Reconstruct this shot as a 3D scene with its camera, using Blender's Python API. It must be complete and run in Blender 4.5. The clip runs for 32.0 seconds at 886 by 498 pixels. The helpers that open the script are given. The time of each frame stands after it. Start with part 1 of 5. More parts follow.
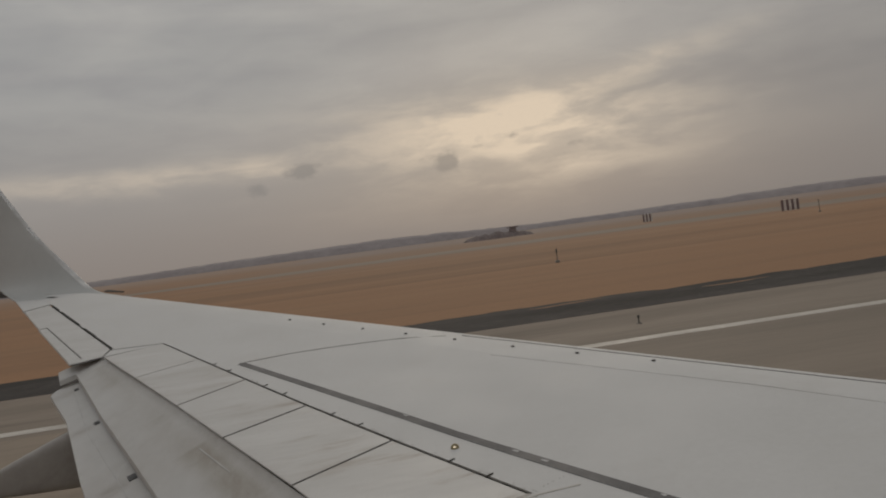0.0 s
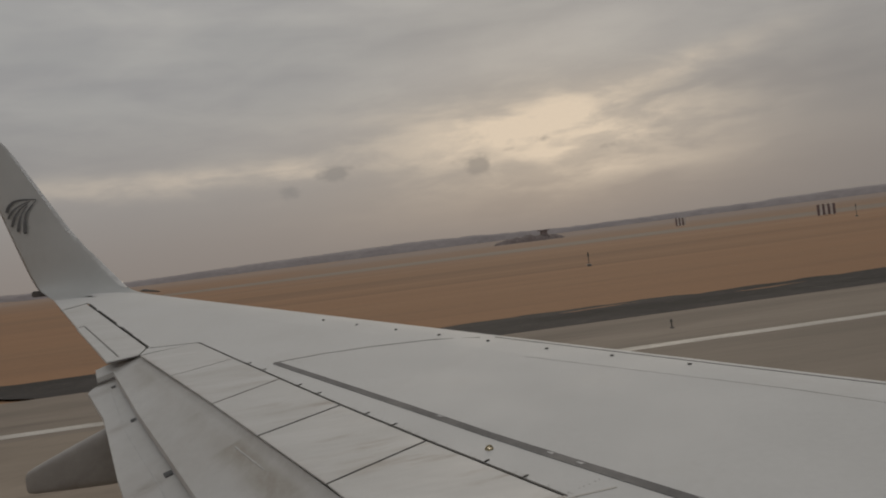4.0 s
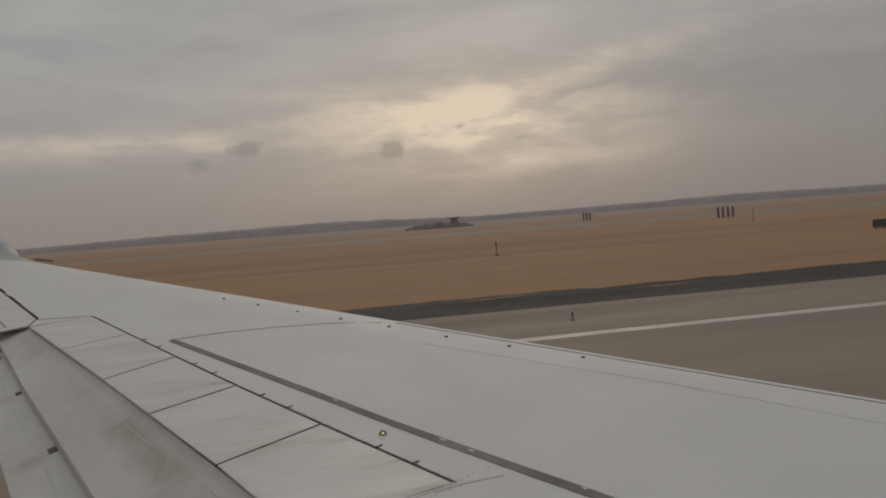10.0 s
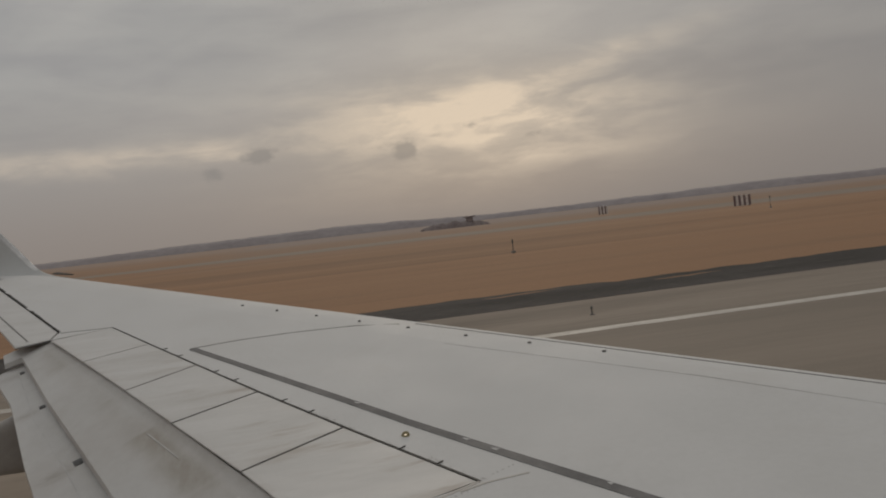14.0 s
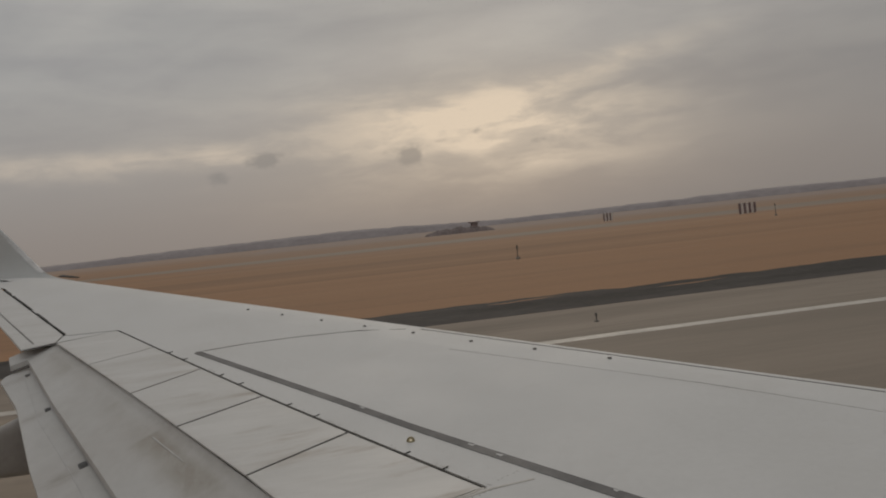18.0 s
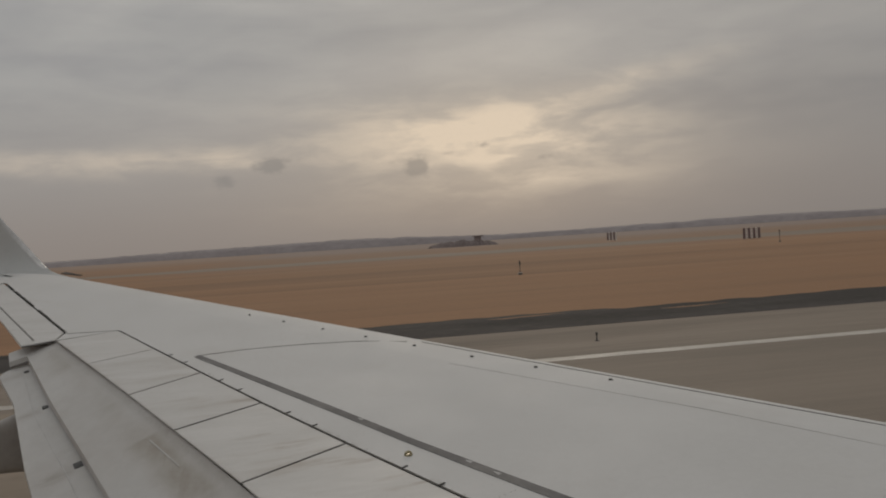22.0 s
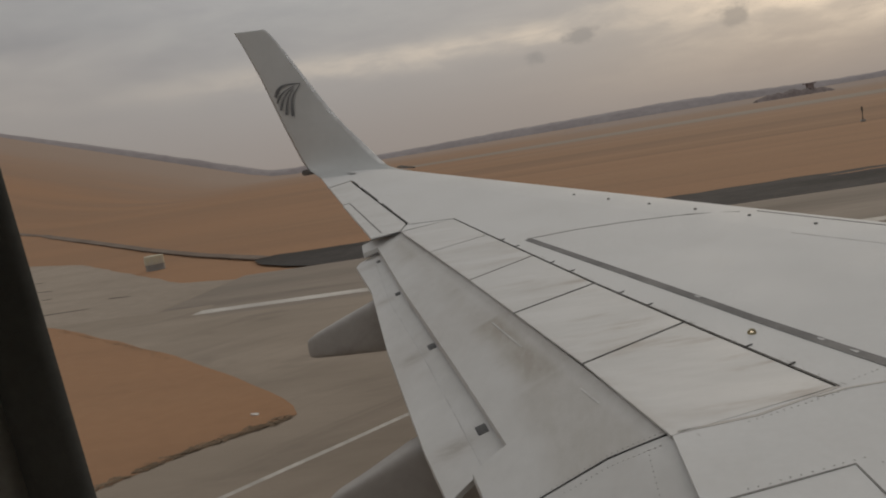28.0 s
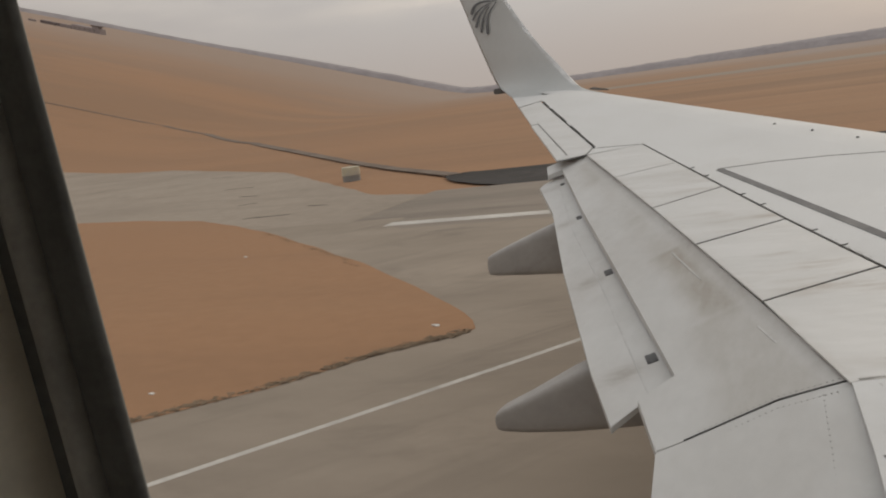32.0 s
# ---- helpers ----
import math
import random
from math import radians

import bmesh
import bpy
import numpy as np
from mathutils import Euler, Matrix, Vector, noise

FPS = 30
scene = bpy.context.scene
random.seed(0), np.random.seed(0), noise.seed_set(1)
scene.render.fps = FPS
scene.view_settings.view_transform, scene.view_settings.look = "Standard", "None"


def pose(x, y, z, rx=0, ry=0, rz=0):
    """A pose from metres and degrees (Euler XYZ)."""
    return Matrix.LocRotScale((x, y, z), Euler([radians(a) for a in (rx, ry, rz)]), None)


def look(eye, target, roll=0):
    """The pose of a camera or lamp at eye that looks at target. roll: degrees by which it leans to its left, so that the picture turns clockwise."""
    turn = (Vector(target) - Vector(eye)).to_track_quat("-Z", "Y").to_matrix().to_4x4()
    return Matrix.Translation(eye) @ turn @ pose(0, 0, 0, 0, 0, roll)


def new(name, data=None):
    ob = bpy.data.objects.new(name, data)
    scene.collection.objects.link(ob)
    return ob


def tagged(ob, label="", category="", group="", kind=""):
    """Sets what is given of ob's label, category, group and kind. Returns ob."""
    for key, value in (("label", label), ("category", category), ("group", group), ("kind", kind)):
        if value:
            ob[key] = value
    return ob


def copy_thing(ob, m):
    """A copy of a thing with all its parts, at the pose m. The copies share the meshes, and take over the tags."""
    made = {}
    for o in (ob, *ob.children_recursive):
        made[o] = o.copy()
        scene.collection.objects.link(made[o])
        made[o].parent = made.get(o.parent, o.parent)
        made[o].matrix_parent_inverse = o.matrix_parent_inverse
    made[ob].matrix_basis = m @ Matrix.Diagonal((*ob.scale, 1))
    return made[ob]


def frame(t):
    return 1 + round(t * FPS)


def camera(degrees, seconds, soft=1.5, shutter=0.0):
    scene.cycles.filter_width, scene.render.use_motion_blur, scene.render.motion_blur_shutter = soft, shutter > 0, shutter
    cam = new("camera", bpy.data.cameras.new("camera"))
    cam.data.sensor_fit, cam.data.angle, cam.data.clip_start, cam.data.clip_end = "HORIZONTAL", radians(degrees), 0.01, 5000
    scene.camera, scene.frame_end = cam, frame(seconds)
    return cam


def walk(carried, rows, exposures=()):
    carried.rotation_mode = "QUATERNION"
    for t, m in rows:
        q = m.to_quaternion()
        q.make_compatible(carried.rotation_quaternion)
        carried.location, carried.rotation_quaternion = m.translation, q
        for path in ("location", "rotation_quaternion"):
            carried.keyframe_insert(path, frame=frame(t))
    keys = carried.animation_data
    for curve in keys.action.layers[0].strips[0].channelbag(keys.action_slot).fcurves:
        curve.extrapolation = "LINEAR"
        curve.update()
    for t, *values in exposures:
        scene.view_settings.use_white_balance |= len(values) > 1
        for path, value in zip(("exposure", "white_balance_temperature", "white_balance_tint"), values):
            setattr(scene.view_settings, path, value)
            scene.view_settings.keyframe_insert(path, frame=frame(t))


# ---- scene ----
cam = camera(52.2, 32.0, soft=2.0)
PATH = [
    (0.0, 0.009, -0.004, 3.681, 89.44, 7.57, -7.75),
    (0.5, -0.040, 0.017, 3.686, 90.42, 7.58, -3.32),
    (1.0, -0.044, 0.008, 3.684, 90.84, 8.04, -2.20),
    (1.5, -0.051, 0.011, 3.682, 91.00, 7.34, -1.72),
    (2.0, -0.022, -0.013, 3.672, 91.49, 9.30, -3.89),
    (2.5, -0.022, -0.006, 3.675, 90.89, 8.64, -3.61),
    (4.5, -0.020, 0.009, 3.668, 89.70, 7.04, -6.32),
    (5.0, -0.013, 0.009, 3.673, 89.44, 7.18, -6.62),
    (5.5, 0.003, 0.004, 3.668, 89.23, 7.61, -7.99),
    (6.0, 0.025, -0.012, 3.662, 89.06, 8.70, -10.33),
    (6.5, 0.038, -0.022, 3.675, 88.69, 6.55, -11.26),
    (7.0, 0.034, -0.040, 3.649, 91.29, 9.03, -12.61),
    (7.5, 0.047, -0.070, 3.659, 91.01, 7.51, -15.01),
    (8.0, 0.080, -0.070, 3.670, 91.08, 6.96, -16.06),
    (8.5, 0.087, -0.071, 3.674, 91.19, 5.86, -15.99),
    (9.0, 0.020, -0.071, 3.678, 91.49, 2.54, -12.86),
    (9.5, 0.019, -0.044, 3.675, 89.91, 5.09, -10.81),
    (10.0, 0.014, -0.032, 3.682, 88.33, 4.26, -11.49),
    (10.5, 0.025, -0.035, 3.683, 88.49, 5.52, -11.43),
    (11.0, 0.048, -0.050, 3.677, 88.45, 7.20, -11.20),
    (11.5, 0.043, -0.037, 3.676, 88.54, 6.77, -10.77),
    (12.0, 0.031, -0.017, 3.675, 88.34, 7.00, -10.57),
    (12.5, 0.027, -0.013, 3.683, 88.26, 6.35, -10.50),
    (13.0, 0.021, -0.012, 3.677, 88.26, 6.34, -10.48),
    (13.5, 0.018, -0.012, 3.678, 88.29, 6.23, -10.49),
    (15.5, 0.031, -0.016, 3.673, 88.74, 7.55, -10.59),
    (16.0, 0.018, -0.028, 3.685, 88.59, 4.35, -11.03),
    (16.5, 0.022, -0.010, 3.681, 88.83, 6.13, -10.37),
    (17.0, 0.024, -0.021, 3.676, 88.92, 6.62, -10.19),
    (17.5, 0.017, -0.019, 3.684, 88.65, 6.15, -10.10),
    (18.0, 0.008, -0.012, 3.679, 88.77, 6.03, -10.21),
    (18.5, 0.012, -0.018, 3.682, 88.65, 5.62, -10.13),
    (19.0, 0.025, -0.018, 3.668, 88.48, 6.87, -10.05),
    (19.5, 0.021, 0.002, 3.684, 88.16, 6.26, -10.14),
    (20.0, 0.007, -0.005, 3.678, 90.02, 5.35, -10.08),
    (20.5, 0.001, 0.006, 3.692, 89.72, 4.71, -9.96),
    (21.0, 0.006, 0.007, 3.688, 89.82, 4.61, -10.01),
    (21.5, 0.007, -0.003, 3.682, 89.61, 5.01, -10.40),
    (22.0, -0.009, 0.005, 3.693, 89.57, 3.63, -10.00),
    (22.5, -0.020, 0.020, 3.708, 89.69, 3.11, -9.11),
    (23.0, -0.033, 0.029, 3.724, 89.67, 5.74, -7.48),
    (23.5, -0.056, 0.031, 3.735, 89.28, 6.37, -6.28),
    (24.0, -0.052, 0.044, 3.749, 89.42, 6.87, -5.27),
    (24.5, -0.044, 0.036, 3.755, 90.00, 7.49, -4.17),
    (26.5, -0.058, 0.050, 3.737, 88.96, 8.19, -5.46),
    (27.0, -0.044, 0.049, 3.753, 89.82, 9.92, -1.27),
    (27.5, -0.037, 0.057, 3.747, 88.35, 10.51, 2.94),
    (28.0, -0.034, 0.071, 3.765, 83.66, 9.37, 9.88),
    (28.5, -0.025, 0.055, 3.724, 82.24, 9.62, 10.77),
    (28.6, -0.062, 0.065, 3.739, 84.29, 9.86, 6.93),
    (29.0, -0.018, 0.077, 3.729, 85.17, 8.94, 12.22),
    (29.5, -0.019, 0.077, 3.742, 84.53, 6.75, 15.21),
    (30.0, -0.018, 0.079, 3.795, 82.95, 8.05, 17.30),
    (30.5, 0.012, 0.061, 3.756, 82.98, 7.14, 19.44),
    (31.0, 0.034, 0.059, 3.758, 82.19, 6.61, 23.98),
    (31.5, 0.023, 0.052, 3.788, 81.03, 6.40, 23.02),
    (32.0, 0.039, 0.038, 3.764, 80.49, 7.67, 22.22),
]
EXPOSURE = [(0.0, 0.0), (9.0, 0.02), (13.0, 0.03), (22.0, 0.03), (24.0, 0.0), (27.0, -0.06), (28.0, 0.22), (29.0, 0.34), (30.0, 0.6), (32.0, 0.8)]
walk(cam, [(r[0], pose(*r[1:])) for r in PATH], EXPOSURE)

# ---- light ----
SUN_AZ, SUN_EL = 13.0, 9.0          # degrees forward of the y axis, above the horizon


class Nodes:
    """A short way to wire a node tree."""

    def __init__(self, tree, fresh=True):
        self.t = tree
        if fresh:
            tree.nodes.clear()

    def add(self, kind, **kw):
        n = self.t.nodes.new("ShaderNode" + kind)
        for k, v in kw.items():
            setattr(n, k, v)
        return n

    def put(self, socket, value):
        if isinstance(value, bpy.types.NodeSocket):
            self.t.links.new(value, socket)
        elif isinstance(value, (tuple, list)) and len(value) == 3 and socket.type == "RGBA":
            socket.default_value = (*value, 1)
        else:
            socket.default_value = value

    def math(self, op, a, b=0.0, c=0.0, clamp=False):
        n = self.add("Math", operation=op, use_clamp=clamp)
        for i, v in enumerate((a, b, c)):
            self.put(n.inputs[i], v)
        return n.outputs[0]

    def mix(self, f, a, b, blend="MIX"):
        n = self.add("MixRGB", blend_type=blend)
        for i, v in enumerate((f, a, b)):
            self.put(n.inputs[i], v)
        return n.outputs[0]

    def noise(self, vec, scale, detail=4.0, rough=0.55, distort=0.0):
        n = self.add("TexNoise")
        self.put(n.inputs["Vector"], vec)
        for k, v in (("Scale", scale), ("Detail", detail), ("Roughness", rough), ("Distortion", distort)):
            n.inputs[k].default_value = v
        return n.outputs[0]

    def ramp(self, f, stops):
        n = self.add("ValToRGB")
        e = n.color_ramp.elements
        while len(e) < len(stops):
            e.new(0.5)
        for el, (p, c) in zip(e, stops):
            el.position, el.color = p, (*c, 1) if len(c) == 3 else c
        self.put(n.inputs[0], f)
        return n.outputs[0]

    def range(self, v, a, b, c=0.0, d=1.0, smooth=True):
        n = self.add("MapRange", interpolation_type="SMOOTHSTEP" if smooth else "LINEAR")
        for i, x in enumerate((v, a, b, c, d)):
            self.put(n.inputs[i], x)
        return n.outputs[0]

    def scaled(self, vec, x, y, z):
        n = self.add("VectorMath", operation="MULTIPLY")
        self.put(n.inputs[0], vec)
        n.inputs[1].default_value = (x, y, z)
        return n.outputs[0]


def build_sky():
    world = bpy.data.worlds.new("overcast_sky")
    scene.world = world
    world.use_nodes = True
    k = Nodes(world.node_tree)
    d = k.add("TexCoord").outputs["Generated"]
    sep = k.add("SeparateXYZ")
    k.put(sep.inputs[0], d)
    x, y, z = sep.outputs
    az = k.math("MULTIPLY", k.math("ARCTAN2", x, y), 57.2958)
    el = k.math("MULTIPLY", k.math("ARCSINE", z), 57.2958)

    def flat(ax, ay, off):
        c = k.add("CombineXYZ")
        k.put(c.inputs[0], k.math("MULTIPLY", az, ax))
        k.put(c.inputs[1], k.math("MULTIPLY", el, ay))
        c.inputs[2].default_value = off
        return c.outputs[0]

    def blob(a, e, wa, we, lean=0.0):
        da = k.math("SUBTRACT", az, a)
        de = k.math("SUBTRACT", k.math("SUBTRACT", el, e), k.math("MULTIPLY", da, lean))
        q = k.math("ADD", k.math("POWER", k.math("DIVIDE", k.math("ABSOLUTE", da), wa), 2.0),
                   k.math("POWER", k.math("DIVIDE", k.math("ABSOLUTE", de), we), 2.0))
        return k.math("EXPONENT", k.math("MULTIPLY", q, -1.0))

    streak = k.noise(flat(0.045, 0.20, 3.1), 1.0, 4.0, 0.5, 0.5)
    fine = k.noise(flat(0.17, 0.55, 7.7), 1.0, 5.0, 0.54, 0.25)
    puffs = k.noise(flat(0.9, 1.5, 1.3), 1.0, 4.0, 0.6, 0.1)
    # overcast layer: dim and dusty at the skyline, brighter overhead
    base = k.ramp(k.math("DIVIDE", el, 90.0, clamp=True), [
        (0.0, (0.256, 0.224, 0.203)), (0.022, (0.264, 0.238, 0.222)), (0.06, (0.290, 0.275, 0.266)),
        (0.12, (0.330, 0.325, 0.323)), (0.20, (0.338, 0.336, 0.337)), (0.45, (0.44, 0.435, 0.43)), (1.0, (0.58, 0.575, 0.57))])
    high = k.range(el, 3.0, 9.0)
    base = k.mix(k.math("MULTIPLY", k.range(az, -50.0, -14.0, 0.55, 0.0), k.range(el, 7.0, 20.0, 1.0, 0.0)), base, (0.250, 0.220, 0.198))
    base = k.mix(k.range(az, 14.0, 36.0, 0.0, 0.36), base, (0.19, 0.18, 0.175))
    base = k.mix(high, base, k.mix(1.0, base, k.ramp(streak, [(0.30, (0.87, 0.88, 0.895)), (0.66, (1.12, 1.105, 1.08))]), "MULTIPLY"))
    base = k.mix(high, base, k.mix(1.0, base, k.ramp(fine, [(0.35, (0.95, 0.95, 0.96)), (0.65, (1.05, 1.05, 1.04))]), "MULTIPLY"))
    # the thin place in the cloud through which the low sun glows
    glow = k.math("ADD", blob(12.5, 6.9, 8.5, 1.7, -0.03), k.math("MULTIPLY", blob(14.5, 5.2, 3.0, 2.2), 0.45))
    glow = k.math("ADD", glow, k.math("MULTIPLY", blob(13.0, 5.0, 13.0, 3.2), 0.26))
    glow = k.math("ADD", glow, k.math("MULTIPLY", blob(18.5, 6.3, 7.5, 2.6), 0.26))
    band = k.math("MULTIPLY", blob(-8.0, 5.9, 15.0, 0.75, -0.01), 0.62)
    band = k.math("ADD", band, k.math("MULTIPLY", blob(19.5, 8.9, 7.0, 0.75, 0.16), 0.55))
    band = k.math("ADD", band, k.math("MULTIPLY", blob(17.0, 3.6, 9.0, 0.5, -0.02), 0.25))
    ragged = k.math("MULTIPLY", k.range(streak, 0.25, 0.60, 0.7, 1.1), k.range(fine, 0.38, 0.62, 0.40, 1.25))
    wisp = k.noise(flat(0.35, 1.6, 4.4), 1.0, 5.0, 0.6, 0.2)
    glow = k.math("MULTIPLY", k.math("ADD", glow, band), k.math("MULTIPLY", ragged, k.range(wisp, 0.35, 0.65, 0.86, 1.08)))
    sky = k.mix(k.math("MULTIPLY", glow, 0.75, clamp=True), base, (0.615, 0.522, 0.424))
    # small dark scraps of cloud hanging below the glow
    dark = blob(-0.3, 5.35, 1.15, 0.6)
    for a, e, wa, we, w in ((8.6, 4.8, 0.95, 0.65, 1.0), (-3.3, 4.5, 1.1, 0.55, 0.75), (7.0, 5.2, 1.0, 0.3, 0.3), (12.8, 6.0, 0.6, 0.25, 0.6), (16.8, 5.0, 0.7, 0.25, 0.5), (10.5, 5.6, 1.8, 0.2, 0.4)):
        dark = k.math("ADD", dark, k.math("MULTIPLY", blob(a, e, wa, we), w))
    dark = k.range(k.math("ADD", dark, k.math("MULTIPLY", k.math("SUBTRACT", puffs, 0.5), 1.3)), 0.28, 0.80, 0.0, 0.8)
    sky = k.mix(k.math("MULTIPLY", dark, 1.0, clamp=True), sky, (0.225, 0.218, 0.214))
    air = k.add("TexSky", sky_type="NISHITA", sun_disc=False, sun_elevation=radians(SUN_EL), sun_rotation=radians(SUN_AZ), dust_density=4.0)
    sky = k.mix(1.0, sky, k.mix(1.0, air.outputs[0], (0.0012, 0.0012, 0.0012), "MULTIPLY"), "ADD")
    bg = k.add("Background")
    k.put(bg.inputs[0], sky)
    bg.inputs[1].default_value = 1.0
    k.t.links.new(bg.outputs[0], k.add("OutputWorld").inputs[0])


build_sky()
sun = new("sun", bpy.data.lights.new("sun", "SUN"))
sun.data.energy, sun.data.angle, sun.data.color = 0.45, radians(25), (1.0, 0.86, 0.68)
a, e = radians(SUN_AZ), radians(SUN_EL + 12)
sun.matrix_world = look((0, 0, 0), (-math.sin(a) * math.cos(e), -math.cos(a) * math.cos(e), -math.sin(e)))


# ---- materials ----
def material(name, base, rough=0.6, metal=0.0, vary=0.12, scale=4.0, fine=60.0, bump=0.05, tint=None, spec=0.5, stretch=(1, 1, 1), stain=None, stain_scale=0.7, dist=0.02, hues=0.0):
    """A surface with variation at two scales, a little relief and, if given, stains of another colour."""
    m = bpy.data.materials.new(name)
    m.use_nodes = True
    k = Nodes(m.node_tree)
    co = k.scaled(k.add("TexCoord").outputs["Object"], *stretch)
    big = k.noise(co, scale, 5.0, 0.6)
    small = k.noise(co, fine, 3.0, 0.6)
    tint = tint or tuple(c * 0.8 for c in base)
    col = k.mix(k.range(big, 0.35, 0.65), base, tint)
    if stain:
        col = k.mix(k.range(k.noise(co, stain_scale, 6.0, 0.65, 0.5), 0.52, 0.72, 0.0, 0.8), col, stain)
    lo, hi = 1.0 - vary, 1.0 + vary
    col = k.mix(1.0, col, k.ramp(small, [(0.3, (lo, lo, lo)), (0.7, (hi, hi, hi))]), "MULTIPLY")
    if hues:
        r = k.add("ObjectInfo").outputs["Random"]
        col = k.mix(1.0, col, k.ramp(r, [(0.0, (1 - hues,) * 3), (1.0, (1 + hues,) * 3)]), "MULTIPLY")
    p = k.add("BsdfPrincipled")
    k.put(p.inputs["Base Color"], col)
    k.put(p.inputs["Roughness"], k.range(big, 0.3, 0.7, max(rough - 0.08, 0.02), min(rough + 0.08, 1.0)))
    p.inputs["Metallic"].default_value = metal
    p.inputs["Specular IOR Level"].default_value = spec
    if bump:
        b = k.add("Bump")
        b.inputs["Strength"].default_value, b.inputs["Distance"].default_value = bump, dist
        k.put(b.inputs["Height"], small)
        k.t.links.new(b.outputs[0], p.inputs["Normal"])
    k.t.links.new(p.outputs[0], k.add("OutputMaterial").inputs[0])
    return m


WHITE = material("wing_paint", (0.614, 0.614, 0.609), 0.74, vary=0.02, scale=1.3, fine=22.0, bump=0.02, tint=(0.602, 0.601, 0.593), stain=(0.585, 0.580, 0.569), stain_scale=1.1, spec=0.2)
PANEL = material("spoiler_paint", (0.585, 0.58, 0.57), 0.6, vary=0.03, scale=2.0, fine=14.0, bump=0.02, tint=(0.555, 0.55, 0.537), stain=(0.50, 0.485, 0.465), spec=0.35, stain_scale=1.6, stretch=(0.4, 1.6, 1), hues=0.02)
FLAP = material("flap_paint", (0.525, 0.52, 0.508), 0.6, vary=0.03, scale=1.4, fine=12.0, bump=0.02, tint=(0.495, 0.487, 0.472), stain=(0.455, 0.438, 0.418), stain_scale=0.9, stretch=(1.0, 0.6, 1))
FILM2 = material("brown_smudge", (0.41, 0.385, 0.36), 0.6, vary=0.06, scale=6.0, fine=30.0, tint=(0.44, 0.42, 0.40))
FAIRING = material("fairing_paint", (0.36, 0.34, 0.32), 0.5, vary=0.04, scale=2.5, fine=18.0, bump=0.02, tint=(0.325, 0.305, 0.287), stain=(0.26, 0.24, 0.223), stain_scale=1.5)
# wing grey made darker: the winglet's shade is in its base colour
WINGLET = material("shaded_winglet_paint", (0.50, 0.51, 0.505), 0.5, vary=0.02, scale=1.0, fine=10.0, bump=0.02, tint=(0.46, 0.47, 0.465))
STRIPE = material("sealant_grey", (0.190, 0.186, 0.186), 0.75, vary=0.1, scale=3.0, fine=30.0, tint=(0.160, 0.157, 0.157), spec=0.15)
FAINT = material("faint_seam_grime", (0.56, 0.553, 0.542), 0.7, vary=0.1, scale=5.0, fine=40.0, spec=0.2)
# near-black for joints and grime, and for recesses painted dark as shade
DARK = material("gap_shade_and_grime", (0.035, 0.033, 0.031), 0.7, vary=0.2, scale=5.0, fine=40.0)
RIVET = material("rivet_grime", (0.30, 0.29, 0.275), 0.6, vary=0.1, scale=5.0, fine=40.0)
SEAM = material("seam_grime", (0.20, 0.195, 0.185), 0.7, vary=0.2, scale=5.0, fine=40.0)
SOOT = material("grime_film", (0.42, 0.395, 0.365), 0.6, vary=0.12, scale=3.0, fine=25.0, tint=(0.48, 0.46, 0.43))
BRASS = material("yellow_fitting", (0.36, 0.31, 0.19), 0.4, metal=0.3, vary=0.1)
BLUEGREY = material("emblem_paint", (0.125, 0.13, 0.138), 0.45, vary=0.06)
SAND = None
RUNWAY = material("runway_asphalt", (0.262, 0.220, 0.180), 0.8, vary=0.045, scale=0.12, fine=3.0, bump=0.15, tint=(0.222, 0.190, 0.158), stretch=(0.12, 1, 1), stain=(0.165, 0.142, 0.122), stain_scale=0.18, dist=0.01, spec=0.12)
MARGIN = material("runway_margin", (0.270, 0.228, 0.188), 0.85, vary=0.08, scale=0.15, fine=3.0, bump=0.12, tint=(0.225, 0.192, 0.160), stretch=(0.15, 1, 1), stain=(0.18, 0.15, 0.125), stain_scale=0.25, dist=0.01, spec=0.12)
TAXI = material("taxiway_concrete", (0.34, 0.285, 0.23), 0.85, vary=0.08, scale=0.08, fine=2.0, bump=0.12, tint=(0.30, 0.252, 0.205), stain=(0.25, 0.21, 0.17), stain_scale=0.12, dist=0.01, spec=0.12)
APRON = material("apron_concrete", (0.315, 0.262, 0.210), 0.85, vary=0.07, scale=0.25, fine=2.0, bump=0.12, tint=(0.275, 0.23, 0.185), stretch=(0.5, 1, 1), stain=(0.205, 0.172, 0.140), stain_scale=0.35, dist=0.01, spec=0.12)
ROAD = material("service_road_asphalt", (0.20, 0.158, 0.130), 0.9, vary=0.1, scale=0.1, fine=1.0, spec=0.1)
CRACK = material("crack_filler", (0.10, 0.085, 0.072), 0.9, vary=0.2, scale=2.0, fine=12.0, spec=0.1)
SHOULDER = material("dark_gravel_shoulder", (0.080, 0.074, 0.071), 0.95, vary=0.25, scale=0.3, fine=4.0, bump=0.4, tint=(0.062, 0.058, 0.055), stretch=(0.3, 1, 1), dist=0.03, spec=0.05)
LINE = material("runway_line_paint", (0.54, 0.51, 0.46), 0.7, vary=0.12, scale=0.5, fine=6.0, tint=(0.43, 0.40, 0.36), stain=(0.33, 0.30, 0.265), stain_scale=0.35)
# ridge colour lightened towards mauve grey to stand for haze
RIDGE = material("hazed_ridge", (0.338, 0.307, 0.307), 0.95, vary=0.10, scale=0.004, fine=0.03, tint=(0.306, 0.276, 0.277), spec=0.05)
DRUMTOP = material("faded_yellow_paint", (0.50, 0.45, 0.32), 0.7, vary=0.1, scale=2.0, fine=12.0, tint=(0.46, 0.43, 0.36))
